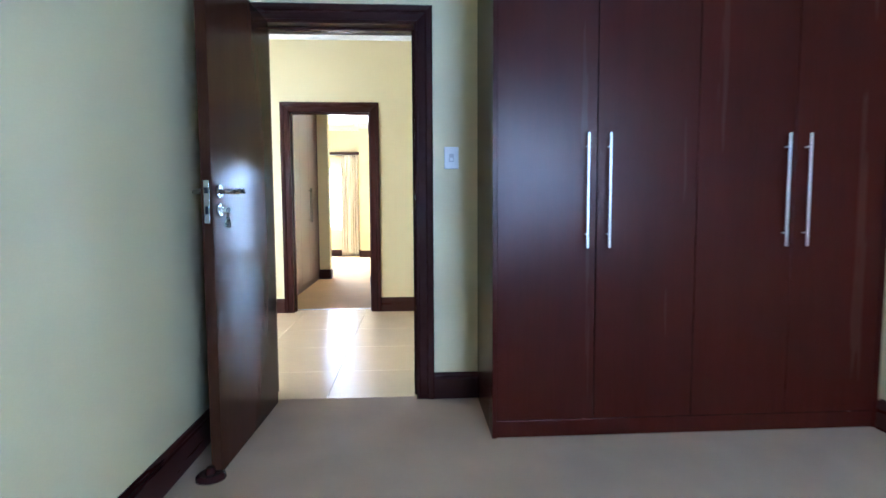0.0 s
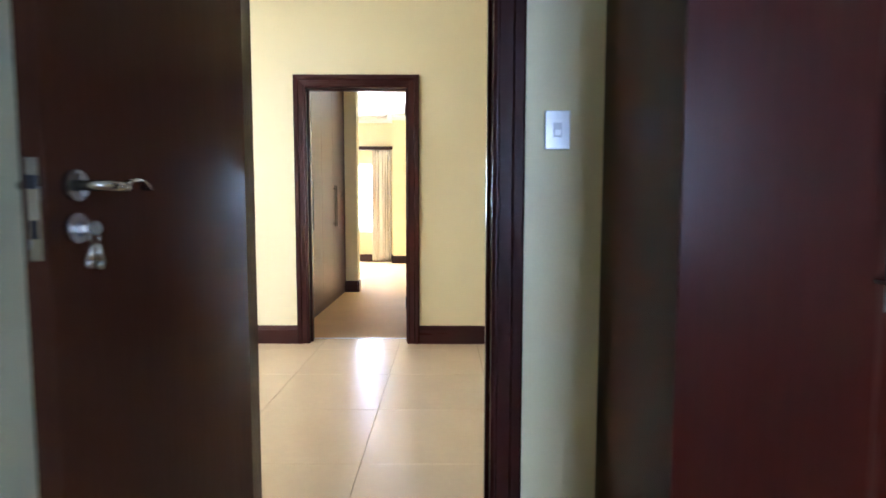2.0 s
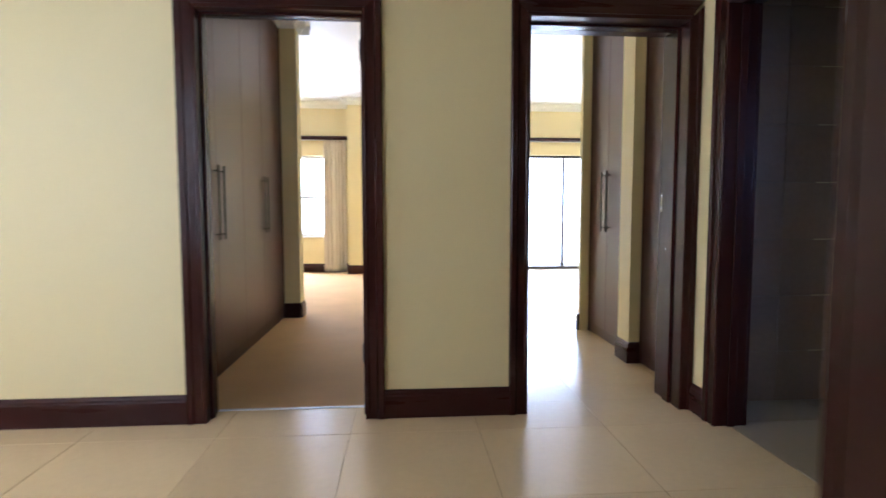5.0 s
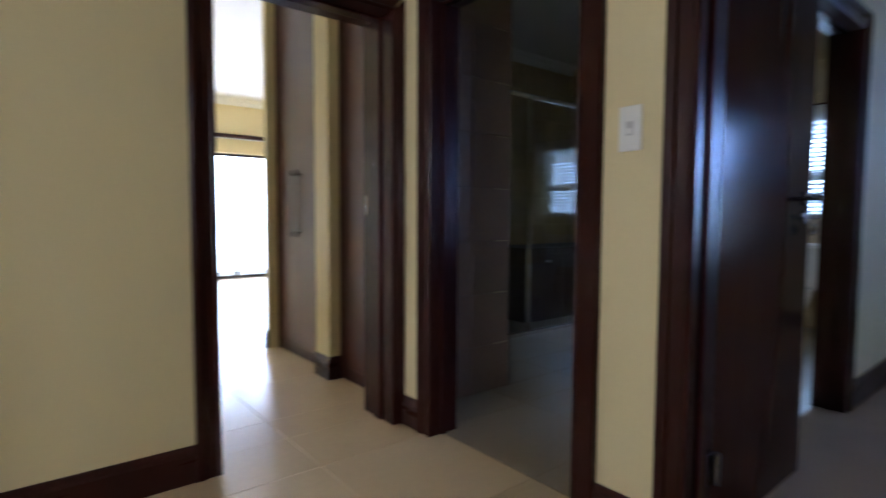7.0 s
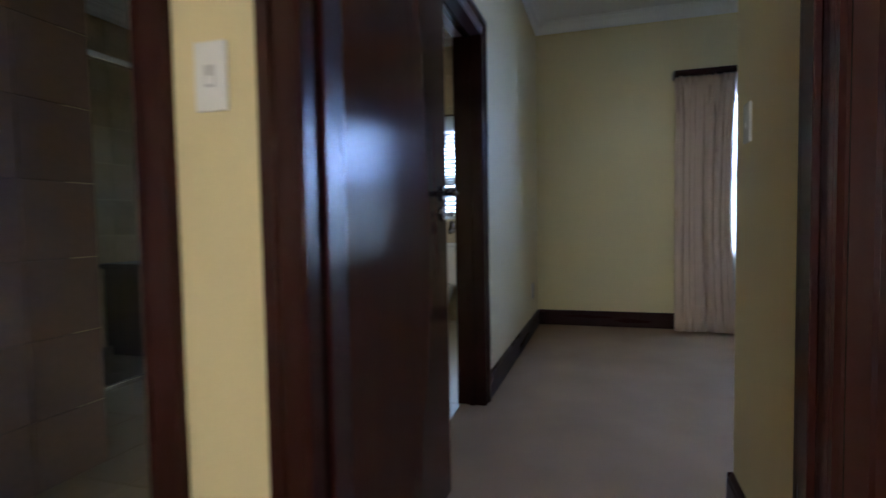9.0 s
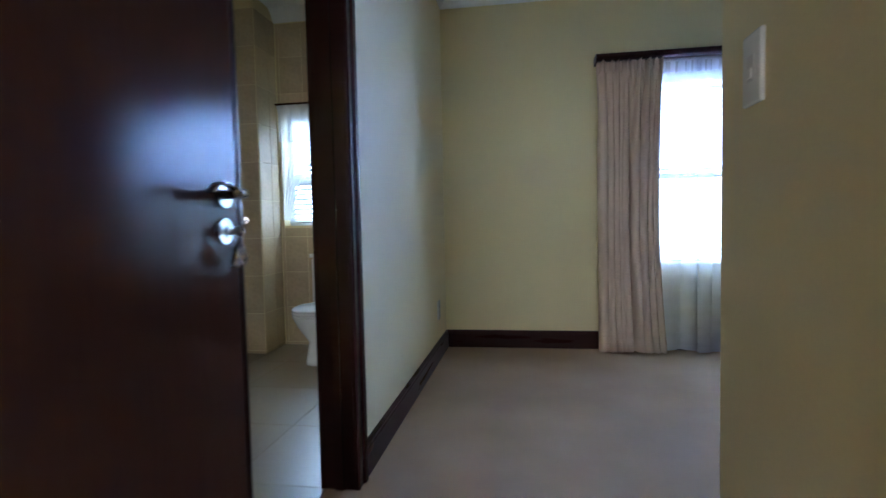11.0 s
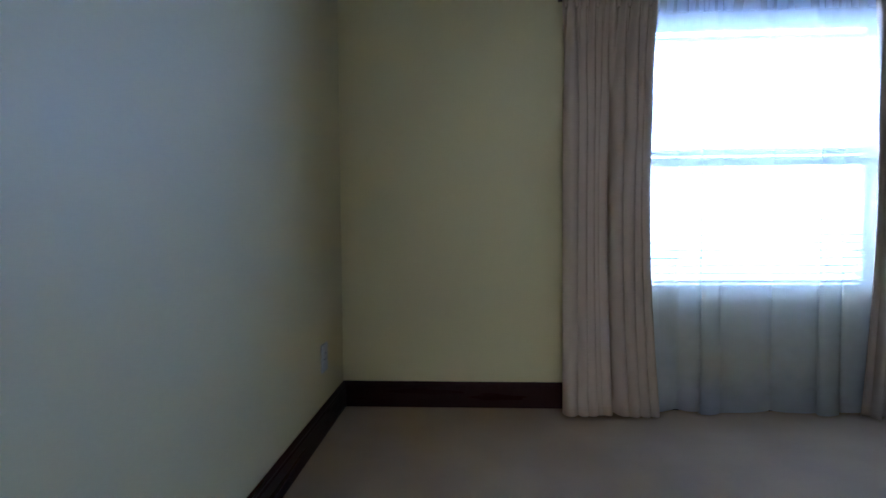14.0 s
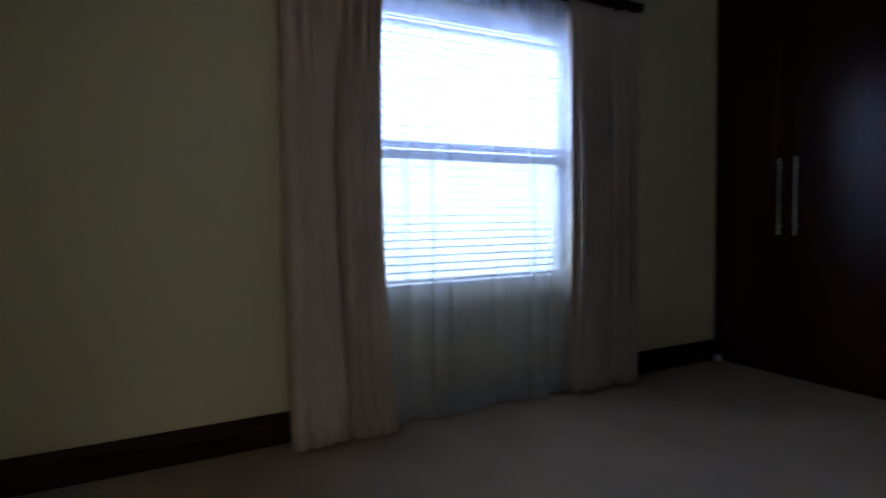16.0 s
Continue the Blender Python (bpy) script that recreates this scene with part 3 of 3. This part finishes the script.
        part("ladder_tape", bm, SLAT, root)
    root.matrix_world = m
    return root


blind(pose(XF + 0.075, -2.99, 0, 0, 0, -90), 1.34, 0.672, 2.170, 0.043, "white venetian blind with open slats in the window", head=0.060)
blind(pose(XF + 0.075, 0.04, 0, 0, 0, -90), 0.94, 1.07, 2.03, 0.043, "white venetian blind in the bathroom window", tilt=0.55)


def drape(bm, length, z0, z1, folds, depth, seed, pinch=0.45, edge=None, rows=26, hem=0.0, lap=0.018):
    """A hanging pleated cloth along local x, folds in local y."""
    rnd = random.Random(seed)
    n = folds * 10
    ph = [rnd.uniform(-0.7, 0.7) for _ in range(folds + 2)]
    am = [rnd.uniform(0.6, 1.25) for _ in range(folds + 2)]
    grid = []
    for r in range(rows + 1):
        v = r / rows
        z = z1 + (z0 - z1) * v
        row = []
        for i in range(n + 1):
            u = i / n
            k = folds * (u + 0.045 * math.sin(2 * math.pi * (1.7 * u + 0.13 * seed)) * min(1.0, 4 * u, 4 * (1 - u)) + 0.018 * math.sin(2 * math.pi * (4.3 * u + 0.37 * seed)) * min(1.0, 6 * u, 6 * (1 - u)))
            j = int(max(0, min(k, folds - 1)))
            w = k - j
            pj = ph[j] * (1 - w) + ph[j + 1] * w
            aj = am[j] * (1 - w) + am[j + 1] * w
            big = math.sin(2 * math.pi * k + pj * v * 1.6)
            fine = math.sin(2 * math.pi * k * 2 + 1.3 + pj)
            mix = min(1.0, v * 3.5)
            y = depth * aj * (mix * (0.85 * big + 0.22 * math.sin(5.1 * k + 2 * v)) + (1 - mix) * pinch * (0.4 * big + 0.6 * fine))
            x = u * length
            if edge:
                x *= edge(v)
            x += lap * (0.6 + 0.5 * aj) * math.cos(2 * math.pi * k + pj) * mix
            zz = z + (hem * math.sin(2.2 * k + seed) if r == rows else 0.0)
            row.append(bm.verts.new((x, y, zz)))
        grid.append(row)
    for a, b in zip(grid, grid[1:]):
        for i in range(n):
            bm.faces.new((a[i], a[i + 1], b[i + 1], b[i]))
    return bm


def curtain(m, length, z0, z1, folds, depth, seed, label, edge=None, material=None):
    material = material or CURTAIN
    root = tagged(new("curtain"), label, "curtain", group="curtains")
    o = part("cloth", drape(bmesh.new(), length, z0, z1, folds, depth, seed, edge=edge, pinch=0.95), material, root, smooth=True)
    so = o.modifiers.new("thickness", "SOLIDIFY")
    so.thickness = 0.003
    for i in range(folds):
        x = (i + 0.25) * length / folds
        part("pleat", B(x - 0.008, -0.018, z1 - 0.085, x + 0.008, 0.010, z1 - 0.004, bevel=0.004), material, root)
    root.matrix_world = m
    return root


def sheer(m, length, z0, z1, folds, depth, seed, label):
    root = tagged(new("sheer_curtain"), label, "curtain", group="sheers")
    part("net", drape(bmesh.new(), length, z0, z1, folds, depth, seed, hem=0.012, lap=0.021), SHEER, root, smooth=True)
    part("heading", drape(bmesh.new(), length, z1 - 0.085, z1 + 0.018, folds * 3, depth * 0.6, seed, rows=4, lap=0.006, pinch=1.0), HEADING, root, "gathered white heading tape", True)
    part("hem", drape(bmesh.new(), length, z0 + 0.012, z0 + 0.15, folds, depth, seed, rows=4, hem=0.012, lap=0.021), SHEER, root, smooth=True)
    root.matrix_world = m
    return root


def pelmet(m, length, z0, z1, depth, label):
    root = tagged(new("curtain_pelmet"), label, "pelmet")
    bm = bmesh.new()
    prof = [(0, 0), (depth * 0.82, 0), (depth * 0.95, 0.010), (depth, 0.026), (depth * 0.99, 0.046), (depth * 0.90, z1 - z0 - 0.006), (depth * 0.82, z1 - z0), (0, z1 - z0)]
    rings = [[bm.verts.new((x, -a, z0 + b)) for a, b in prof] for x in (0, length)]
    k = len(prof)
    for i in range(k):
        bm.faces.new((rings[0][i], rings[0][(i + 1) % k], rings[1][(i + 1) % k], rings[1][i]))
    bm.faces.new(rings[0][::-1])
    bm.faces.new(rings[1])
    part("board", bm, WOOD_RAIL, root)
    part("curtain_track", B(0.03, -depth * 0.55, z0 - 0.014, length - 0.03, -depth * 0.40, z0 - 0.0005), ALU, root, "white curtain track under the board")
    root.matrix_world = m
    return root


# second bedroom's window dressing: local x runs along -y
pelmet(pose(XF, -2.583, 0, 0, 0, -90), 2.13, 2.257, 2.312, 0.18, "dark mahogany curtain pelmet above the window")
curtain(pose(XF - 0.130, -2.590, 0, 0, 0, -90), 0.49, 0.012, 2.254, 9, 0.054, 3, "beige pleated curtain drawn back beside the window", edge=lambda v: 1.0 - 0.13 * math.sin(math.pi * min(1, v * 0.9)) + 0.04 * v)
curtain(pose(XF - 0.130, -4.695, 0, 0, 0, 90), 0.51, 0.012, 2.254, 9, 0.054, 8, "beige pleated curtain drawn back near the wardrobe", edge=lambda v: 1.0 - 0.10 * math.sin(math.pi * min(1, v * 0.9)) + 0.05 * v)
sheer(pose(XF - 0.085, -2.98, 0, 0, 0, -90), 1.40, 0.012, 2.235, 8, 0.020, 5, "white sheer net curtain across the window")

# far rooms' window dressing
pelmet(pose(-3.2, YB, 0), 2.37, 2.265, 2.325, 0.13, "dark wooden curtain pelmet in the far room")
curtain(pose(-0.855, YB - 0.085, 0, 0, 0, 180), 0.38, 0.012, 2.262, 6, 0.034, 11, "beige pleated curtain beside the far window", edge=lambda v: 1.0, material=FAR_CURTAIN)
curtain(pose(-3.1, YB - 0.085, 0), 0.38, 0.012, 2.262, 6, 0.034, 12, "beige pleated curtain beside the far window", edge=lambda v: 1.0, material=FAR_CURTAIN)
pelmet(pose(0.5, YB, 0), 3.9, 2.27, 2.33, 0.13, "dark wooden curtain pelmet above the sliding door")


# ---- fitted cupboards ----
def bar_handle(parent, x, y, z0, z1, steel):
    """A steel bar on two posts, in front of local y: flat strip in the bright finish, round in the dark one."""
    if steel is STEEL:
        h = part("handle", B(x - 0.004, y - 0.036, z0, x + 0.004, y - 0.028, z1, bevel=0.0012), steel, parent, "long flat satin steel handle")
        for z in (z0 + 0.06, z1 - 0.06):
            part("handle_post", B(x - 0.0025, y - 0.029, z - 0.003, x + 0.0025, y, z + 0.003), steel, h)
        return
    h = part("handle", tube(bmesh.new(), (x, y - 0.032, z0), (x, y - 0.032, z1), 0.0065, 12), steel, parent, "long steel bar handle", True)
    for z in (z0 + 0.035, z1 - 0.035):
        part("handle_post", tube(bmesh.new(), (x, y, z), (x, y - 0.032, z), 0.005, 10), steel, h)


def wardrobe(m, edges, depth, top, zh, label, handles, name="wardrobe", sides=(True, True), material=None, steel=None):
    """A row of flush doors. Local x along the front, y = 0 the door faces, y > 0 behind."""
    material = material or WOOD_CAB
    root = tagged(new(name), label, "wardrobe", group="fitted wardrobes")
    x0, x1 = edges[0], edges[-1]
    part("body", B(x0 + 0.02, 0.022, 0.08, x1 - 0.02, depth, top), DARK_WOOD, root)
    part("plinth", B(x0 + 0.02, 0.004, 0.0, x1 - 0.02, 0.03, 0.078, bevel=0.002), material, root)
    for x, on in ((x0, sides[0]), (x1 - 0.02, sides[1])):
        if on:
            part("side_panel", B(x, -0.006, 0.0, x + 0.02, depth, top, bevel=0.002), material, root)
    part("top_rail", B(x0 + 0.02, 0.0, top - 0.05, x1 - 0.02, 0.021, top, bevel=0.002), material, root)
    for i, (a, b) in enumerate(zip(edges, edges[1:])):
        a2 = a + (0.021 if i == 0 else 0.0015)
        b2 = b - (0.021 if i == len(edges) - 2 else 0.0015)
        d = part("door", B(a2, 0.0, 0.082, b2, 0.020, top - 0.053, bevel=0.0018), material, root)
        side = handles[i]
        if side:
            bar_handle(d, (b2 - 0.048) if side > 0 else (a2 + 0.048), 0.0, *zh, steel or STEEL)
    root.matrix_world = m
    return root


wardrobe(pose(0, -3.125, 0), [0.680, 1.15, 1.612, 2.068, 2.528], 0.545, 2.80, (0.873, 1.382), "reddish cherry veneer fitted wardrobe with steel bar handles", (1, -1, 1, -1))
wardrobe(pose(XF, -5.62, 0, 0, 0, 180), [0.002, 0.515, 0.97, 1.425, 1.88, 2.335, 2.79], 0.62, 2.80, (0.905, 1.392), "dark cherry veneer fitted wardrobe beside the window", (1, -1, 1, -1, 1, -1))
wardrobe(pose(-1.08, 0.0, 0, 0, 0, 90), [0.15, 0.82, 1.39, 1.95, 2.655], 0.60, 2.80, (0.875, 1.345), "dark veneer fitted wardrobe along the passage", (1, -1, 1, -1), material=WOOD_FAR, steel=DARK_STEEL)
wardrobe(pose(1.735, 0.0, 0, 0, 0, -90), [-1.885, -1.50, -1.055], 0.60, 2.80, (0.89, 1.375), "dark veneer fitted cupboard between two nibs", (1, -1), name="cupboard", material=WOOD_FAR, steel=DARK_STEEL)
wardrobe(pose(1.735, 0.0, 0, 0, 0, -90), [-0.855, -0.255], 0.60, 2.80, (0.89, 1.375), "dark veneer fitted cupboard beside the doorway", (0,), name="cupboard", material=WOOD_FAR, steel=DARK_STEEL)


# ---- switches, sockets, small fittings ----
def plate(name, m, width, height, label, rockers=1, socket=False):
    """A wall plate; local x across, z up, y towards the room."""
    root = tagged(new(name), label, "switch" if not socket else "socket", group="wall plates")
    part("cover", B(-width / 2, 0.0, -height / 2, width / 2, 0.009, height / 2, bevel=0.0035), PLASTIC, root)
    if socket:
        part("insert", B(-width * 0.36, 0.009, -height * 0.36, width * 0.36, 0.011, height * 0.36, bevel=0.0008), PLASTIC, root)
        for dx, dz in ((0, 0.022), (-0.013, -0.008), (0.013, -0.008)):
            part("pin_hole", tube(bmesh.new(), (dx, 0.0108, dz), (dx, 0.0114, dz), 0.0045, 10), BLACK, root)
    else:
        part("bezel", B(-0.013, 0.009, -0.022, 0.013, 0.0105, 0.022, bevel=0.0006), GREY_PLASTIC, root)
        part("rocker", B(-0.009, 0.0102, -0.017, 0.009, 0.0135, 0.0, bevel=0.001), PLASTIC, root)
    root.matrix_world = m
    return root


plate("light_switch", pose(0.539, YA1, 1.324, 0, 0, 180), 0.078, 0.118, "white plastic light switch plate by the door")
plate("light_switch", pose(XE, -1.254, 1.322, 0, 0, 90), 0.078, 0.140, "white plastic light switch plate between doorways")
plate("light_switch", pose(2.55, YP, 1.305, 0, 0, 0), 0.075, 0.120, "white plastic light switch plate inside the bedroom")
plate("wall_socket", pose(5.60, YF, 0.38, 0, 0, 180), 0.10, 0.14, "white plastic power socket above the baseboard", socket=True)

stop = tagged(new("door_stop"), "dark turned wooden door stop on the carpet", "door stop")
bm = tube(bmesh.new(), (0, 0, 0), (0, 0, 0.012), 0.058, 28, 0.056)
part("foot", tube(bm, (0, 0, 0.012), (0, 0, 0.022), 0.056, 28, 0.044), WOOD, stop)
part("knob", tube(bmesh.new(), (0, 0, 0.022), (0, 0, 0.045), 0.020, 20, 0.016), WOOD, stop)
stop.matrix_world = pose(-0.475, -3.405, 0)

clip = tagged(made("cable_cap", B(5.93, -5.610, 0.0, 5.975, -5.575, 0.045, bevel=0.008), PLASTIC), "small white plastic cap on the carpet", "cap")


# ---- bathroom ----
shower = tagged(new("shower_screen"), "clear glass shower screen with chrome frame", "shower screen")
SY = 0.98
for x in (2.48, 3.63, 4.62):
    part("post", B(x, SY - 0.016, 0.03, x + 0.032, SY + 0.016, 2.06, bevel=0.004), CHROME, shower)
part("top_rail", B(2.48, SY - 0.018, 2.06, 4.652, SY + 0.018, 2.10, bevel=0.004), CHROME, shower)
part("bottom_rail", B(2.48, SY - 0.018, 0.0, 4.652, SY + 0.018, 0.03, bevel=0.004), CHROME, shower)
for x0, x1 in ((2.512, 3.63), (3.662, 4.62)):
    o = part("pane", B(x0, SY - 0.003, 0.03, x1, SY + 0.003, 2.06), GLASS, shower, "clear glass pane")
    o.visible_shadow = False

vanity = tagged(new("vanity_cabinet"), "dark wooden bathroom vanity cabinet with dark top", "vanity")
part("body", B(3.95, 1.27, 0.08, 5.45, 1.80, 0.70, bevel=0.004), DARK_WOOD, vanity)
part("plinth", B(4.0, 1.32, 0.0, 5.40, 1.80, 0.08), DARK_WOOD, vanity)
part("top", B(3.93, 1.24, 0.70, 5.47, 1.82, 0.74, bevel=0.006), DARK_WOOD, vanity, "dark polished vanity top")
for i in range(3):
    d = part("door", B(3.97 + i * 0.49, 1.250, 0.10, 4.45 + i * 0.49, 1.269, 0.68, bevel=0.003), DARK_WOOD, vanity)
    part("handle", B(4.19 + i * 0.49, 1.228, 0.60, 4.25 + i * 0.49, 1.2495, 0.615, bevel=0.003), STEEL, d)

rail = tagged(new("towel_rail"), "chrome double towel rail on the tiled wall", "towel rail")
RX = 5.644
for y in (0.22, 0.95):
    part("mount", tube(bmesh.new(), (RX, y, 1.105), (RX - 0.012, y, 1.105), 0.026, 20), CHROME, rail)
    part("arm", sweep(bmesh.new(), [(RX - 0.01, y, 1.105), (RX - 0.035, y, 1.098), (RX - 0.055, y, 1.068), (RX - 0.09, y, 1.044)], 0.008), CHROME, rail, smooth=True)
for dx, z in ((0.055, 1.066), (0.09, 1.044)):
    part("bar", tube(bmesh.new(), (RX - dx, 0.215, z), (RX - dx, 1.10, z), 0.0066), CHROME, rail, smooth=True)
hook = tagged(new("robe_hook"), "chrome robe hook on the tiled wall", "hook")
part("mount", tube(bmesh.new(), (RX, 1.155, 0.937), (RX - 0.012, 1.155, 0.937), 0.022, 18), CHROME, hook)
part("peg", sweep(bmesh.new(), [(RX - 0.01, 1.155, 0.937), (RX - 0.04, 1.155, 0.932), (RX - 0.055, 1.155, 0.952)], 0.007), CHROME, hook, smooth=True)


def lathe(bm, rings, seg=28):
    """Rings of (x, y, z, rx, ry) joined into a closed body."""
    loops = [[bm.verts.new((x + rx * math.cos(a), y + ry * math.sin(a), z)) for a in (2 * math.pi * k / seg for k in range(seg))] for x, y, z, rx, ry in rings]
    for a, b in zip(loops, loops[1:]):
        for k in range(seg):
            bm.faces.new((a[k], a[(k + 1) % seg], b[(k + 1) % seg], b[k]))
    bm.faces.new(loops[0][::-1])
    bm.faces.new(loops[-1])
    return bm


toilet = tagged(new("toilet"), "white ceramic toilet with closed lid and cistern", "toilet")
TY = -0.45
part("pedestal", lathe(bmesh.new(), [(5.50, TY, 0.0, 0.19, 0.11), (5.50, TY, 0.03, 0.185, 0.105), (5.52, TY, 0.16, 0.16, 0.09), (5.47, TY, 0.28, 0.22, 0.15), (5.45, TY, 0.37, 0.25, 0.185), (5.45, TY, 0.385, 0.245, 0.18)]), CERAMIC, toilet, smooth=True)
part("seat", lathe(bmesh.new(), [(5.45, TY, 0.386, 0.25, 0.188), (5.45, TY, 0.40, 0.253, 0.19), (5.45, TY, 0.406, 0.25, 0.186)]), CERAMIC, toilet, smooth=True)
part("lid", lathe(bmesh.new(), [(5.45, TY, 0.408, 0.25, 0.188), (5.45, TY, 0.425, 0.25, 0.188), (5.45, TY, 0.432, 0.23, 0.17)]), CERAMIC, toilet, smooth=True)
part("cistern", B(5.78, TY - 0.19, 0.38, 5.975, TY + 0.19, 0.78, bevel=0.02), CERAMIC, toilet)
part("cistern_lid", B(5.77, TY - 0.20, 0.781, 5.98, TY + 0.20, 0.815, bevel=0.008), CERAMIC, toilet)
part("flush_button", tube(bmesh.new(), (5.875, TY, 0.815), (5.875, TY, 0.822), 0.022, 18), CHROME, toilet)

valance = tagged(new("window_valance"), "patterned beige valance above the bathroom window", "valance")
part("cloth", drape(bmesh.new(), 1.06, 1.78, 2.10, 11, 0.012, 21), SHEER, valance, smooth=True)
part("rod", tube(bmesh.new(), (-0.03, 0, 2.10), (1.09, 0, 2.10), 0.009), WOOD, valance)
valance.matrix_world = pose(XF - 0.035, 0.085, 0, 0, 0, -90)
tie = tagged(new("tied_curtain"), "white net curtain tied back at the bathroom window", "curtain")
bm = bmesh.new()
pts = []
for r in range(15):
    v = r / 14
    w = 0.62 * (1 - v) ** 1.6 + 0.07
    pts.append([bm.verts.new((0.02 + w * u / 24, 0.012 * math.sin(u * 1.25 + v * 2) * (0.4 + 0.6 * w), 2.05 - 0.95 * v)) for u in range(25)])
for a, b in zip(pts, pts[1:]):
    for i in range(24):
        bm.faces.new((a[i], a[i + 1], b[i + 1], b[i]))
part("cloth", bm, SHEER, tie, smooth=True)
tie.matrix_world = pose(XF - 0.02, 0.08, 0, 0, 0, -90)


# ---- tiles, last ----
TILE_MESHES = {}


def tile_mesh(w, h, thick, material):
    """A chamfered slab lying in x and y, its top at z = 0."""
    key = (round(w, 3), round(h, 3), material.name)
    if key not in TILE_MESHES:
        c = 0.0015
        top = [(c, c, 0), (w - c, c, 0), (w - c, h - c, 0), (c, h - c, 0)]
        mid = [(0, 0, -c), (w, 0, -c), (w, h, -c), (0, h, -c)]
        low = [(0, 0, -thick), (w, 0, -thick), (w, h, -thick), (0, h, -thick)]
        faces = [(0, 1, 2, 3)] + [(4 + i, 4 + (i + 1) % 4, (i + 1) % 4, i) for i in range(4)] + [(8 + i, 8 + (i + 1) % 4, 4 + (i + 1) % 4, 4 + i) for i in range(4)]
        me = bpy.data.meshes.new("tile")
        me.from_pydata(top + mid + low, [], faces)
        me.materials.append(material)
        TILE_MESHES[key] = me
    return TILE_MESHES[key]


def lay(parent, m, x0, y0, x1, y1, px, py, ox, oy, joint, thick, material):
    """Tiles over a rectangle of the plane that m gives, joints at ox + n px and oy + n py."""
    host = bpy.data.objects[parent]
    i = math.floor((x0 - ox) / px)
    while ox + i * px < x1:
        a, b = max(x0, ox + i * px + joint / 2), min(x1, ox + (i + 1) * px - joint / 2)
        j = math.floor((y0 - oy) / py)
        while oy + j * py < y1:
            c, d = max(y0, oy + j * py + joint / 2), min(y1, oy + (j + 1) * py - joint / 2)
            if b - a > 0.01 and d - c > 0.01:
                o = new("tile", tile_mesh(b - a, d - c, thick, material))
                o.parent = host
                o.matrix_world = m @ Matrix.Translation((a, c, 0))
            j += 1
        i += 1


FLAT = Matrix.Identity(4)
lay("floor_hall_bed", FLAT, -4.0, YT, XE + 0.07, 0.16, 0.62, 0.615, 0.46, 0.42, 0.0016, 0.006, FLOOR_TILE)
lay("floor_patio_passage_bed", FLAT, 0.41, 0.16, 2.345, 2.22, 0.62, 0.615, 0.46, 0.42, 0.0016, 0.006, FLOOR_TILE)
lay("floor_patio_room_bed", FLAT, 0.41, 2.224, 5.0, YB + 0.1, 0.62, 0.615, 0.46, 0.42, 0.0016, 0.006, FLOOR_TILE)
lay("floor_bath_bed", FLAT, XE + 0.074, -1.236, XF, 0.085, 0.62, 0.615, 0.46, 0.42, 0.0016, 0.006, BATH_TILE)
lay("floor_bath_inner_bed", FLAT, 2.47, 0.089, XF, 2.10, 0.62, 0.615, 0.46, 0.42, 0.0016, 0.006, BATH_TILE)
T = 0.006
FACE_W = Matrix(((0, 0, -1, 5.65 - T), (-1, 0, 0, 0), (0, 1, 0, 0), (0, 0, 0, 1)))       # faces -x; u = -y, v = z
lay("wall_bath_pier", FACE_W, -2.10, 0.0, -(0.10 - T), CEIL - 0.1, 0.207, 0.31, -0.155 + 0.055, 0.025, 0.004, T - 0.001, WALL_TILE)
FACE_S = Matrix(((1, 0, 0, 0), (0, 0, -1, 0.10 - T), (0, 1, 0, 0), (0, 0, 0, 1)))        # faces -y; u = x, v = z
lay("wall_bath_pier", FACE_S, 5.65, 0.0, XF - T, CEIL - 0.1, 0.207, 0.31, 5.65, 0.025, 0.004, T - 0.001, WALL_TILE)
FACE_S2 = Matrix(((1, 0, 0, 0), (0, 0, -1, 0.085 - T), (0, 1, 0, 0), (0, 0, 0, 1)))
lay("wall_bath_west_return", FACE_S2, XE2, 0.0, 2.47, CEIL - 0.1, 0.31, 0.31, 2.47, -0.03, 0.004, T - 0.001, BROWN_TILE)
FACE_S3 = Matrix(((1, 0, 0, 0), (0, 0, -1, 2.10 - T), (0, 1, 0, 0), (0, 0, 0, 1)))
lay("wall_bath_north", FACE_S3, 2.47, 0.0, 5.65, CEIL - 0.1, 0.207, 0.31, 2.47, 0.025, 0.004, T - 0.001, WALL_TILE)
FACE_E = Matrix(((0, 0, -1, XF - T), (-1, 0, 0, 0), (0, 1, 0, 0), (0, 0, 0, 1)))
for y0, y1, z0, z1 in ((-1.23, -0.92, 0, 2.79), (-0.92, 0.06, 0, 1.03), (-0.92, 0.06, 2.05, 2.79), (0.06, 0.085, 0, 2.79)):
    lay("wall_bedroom_east", FACE_E, -y1, z0, -y0, z1, 0.207, 0.31, -0.06, 0.025, 0.004, T - 0.001, WALL_TILE)
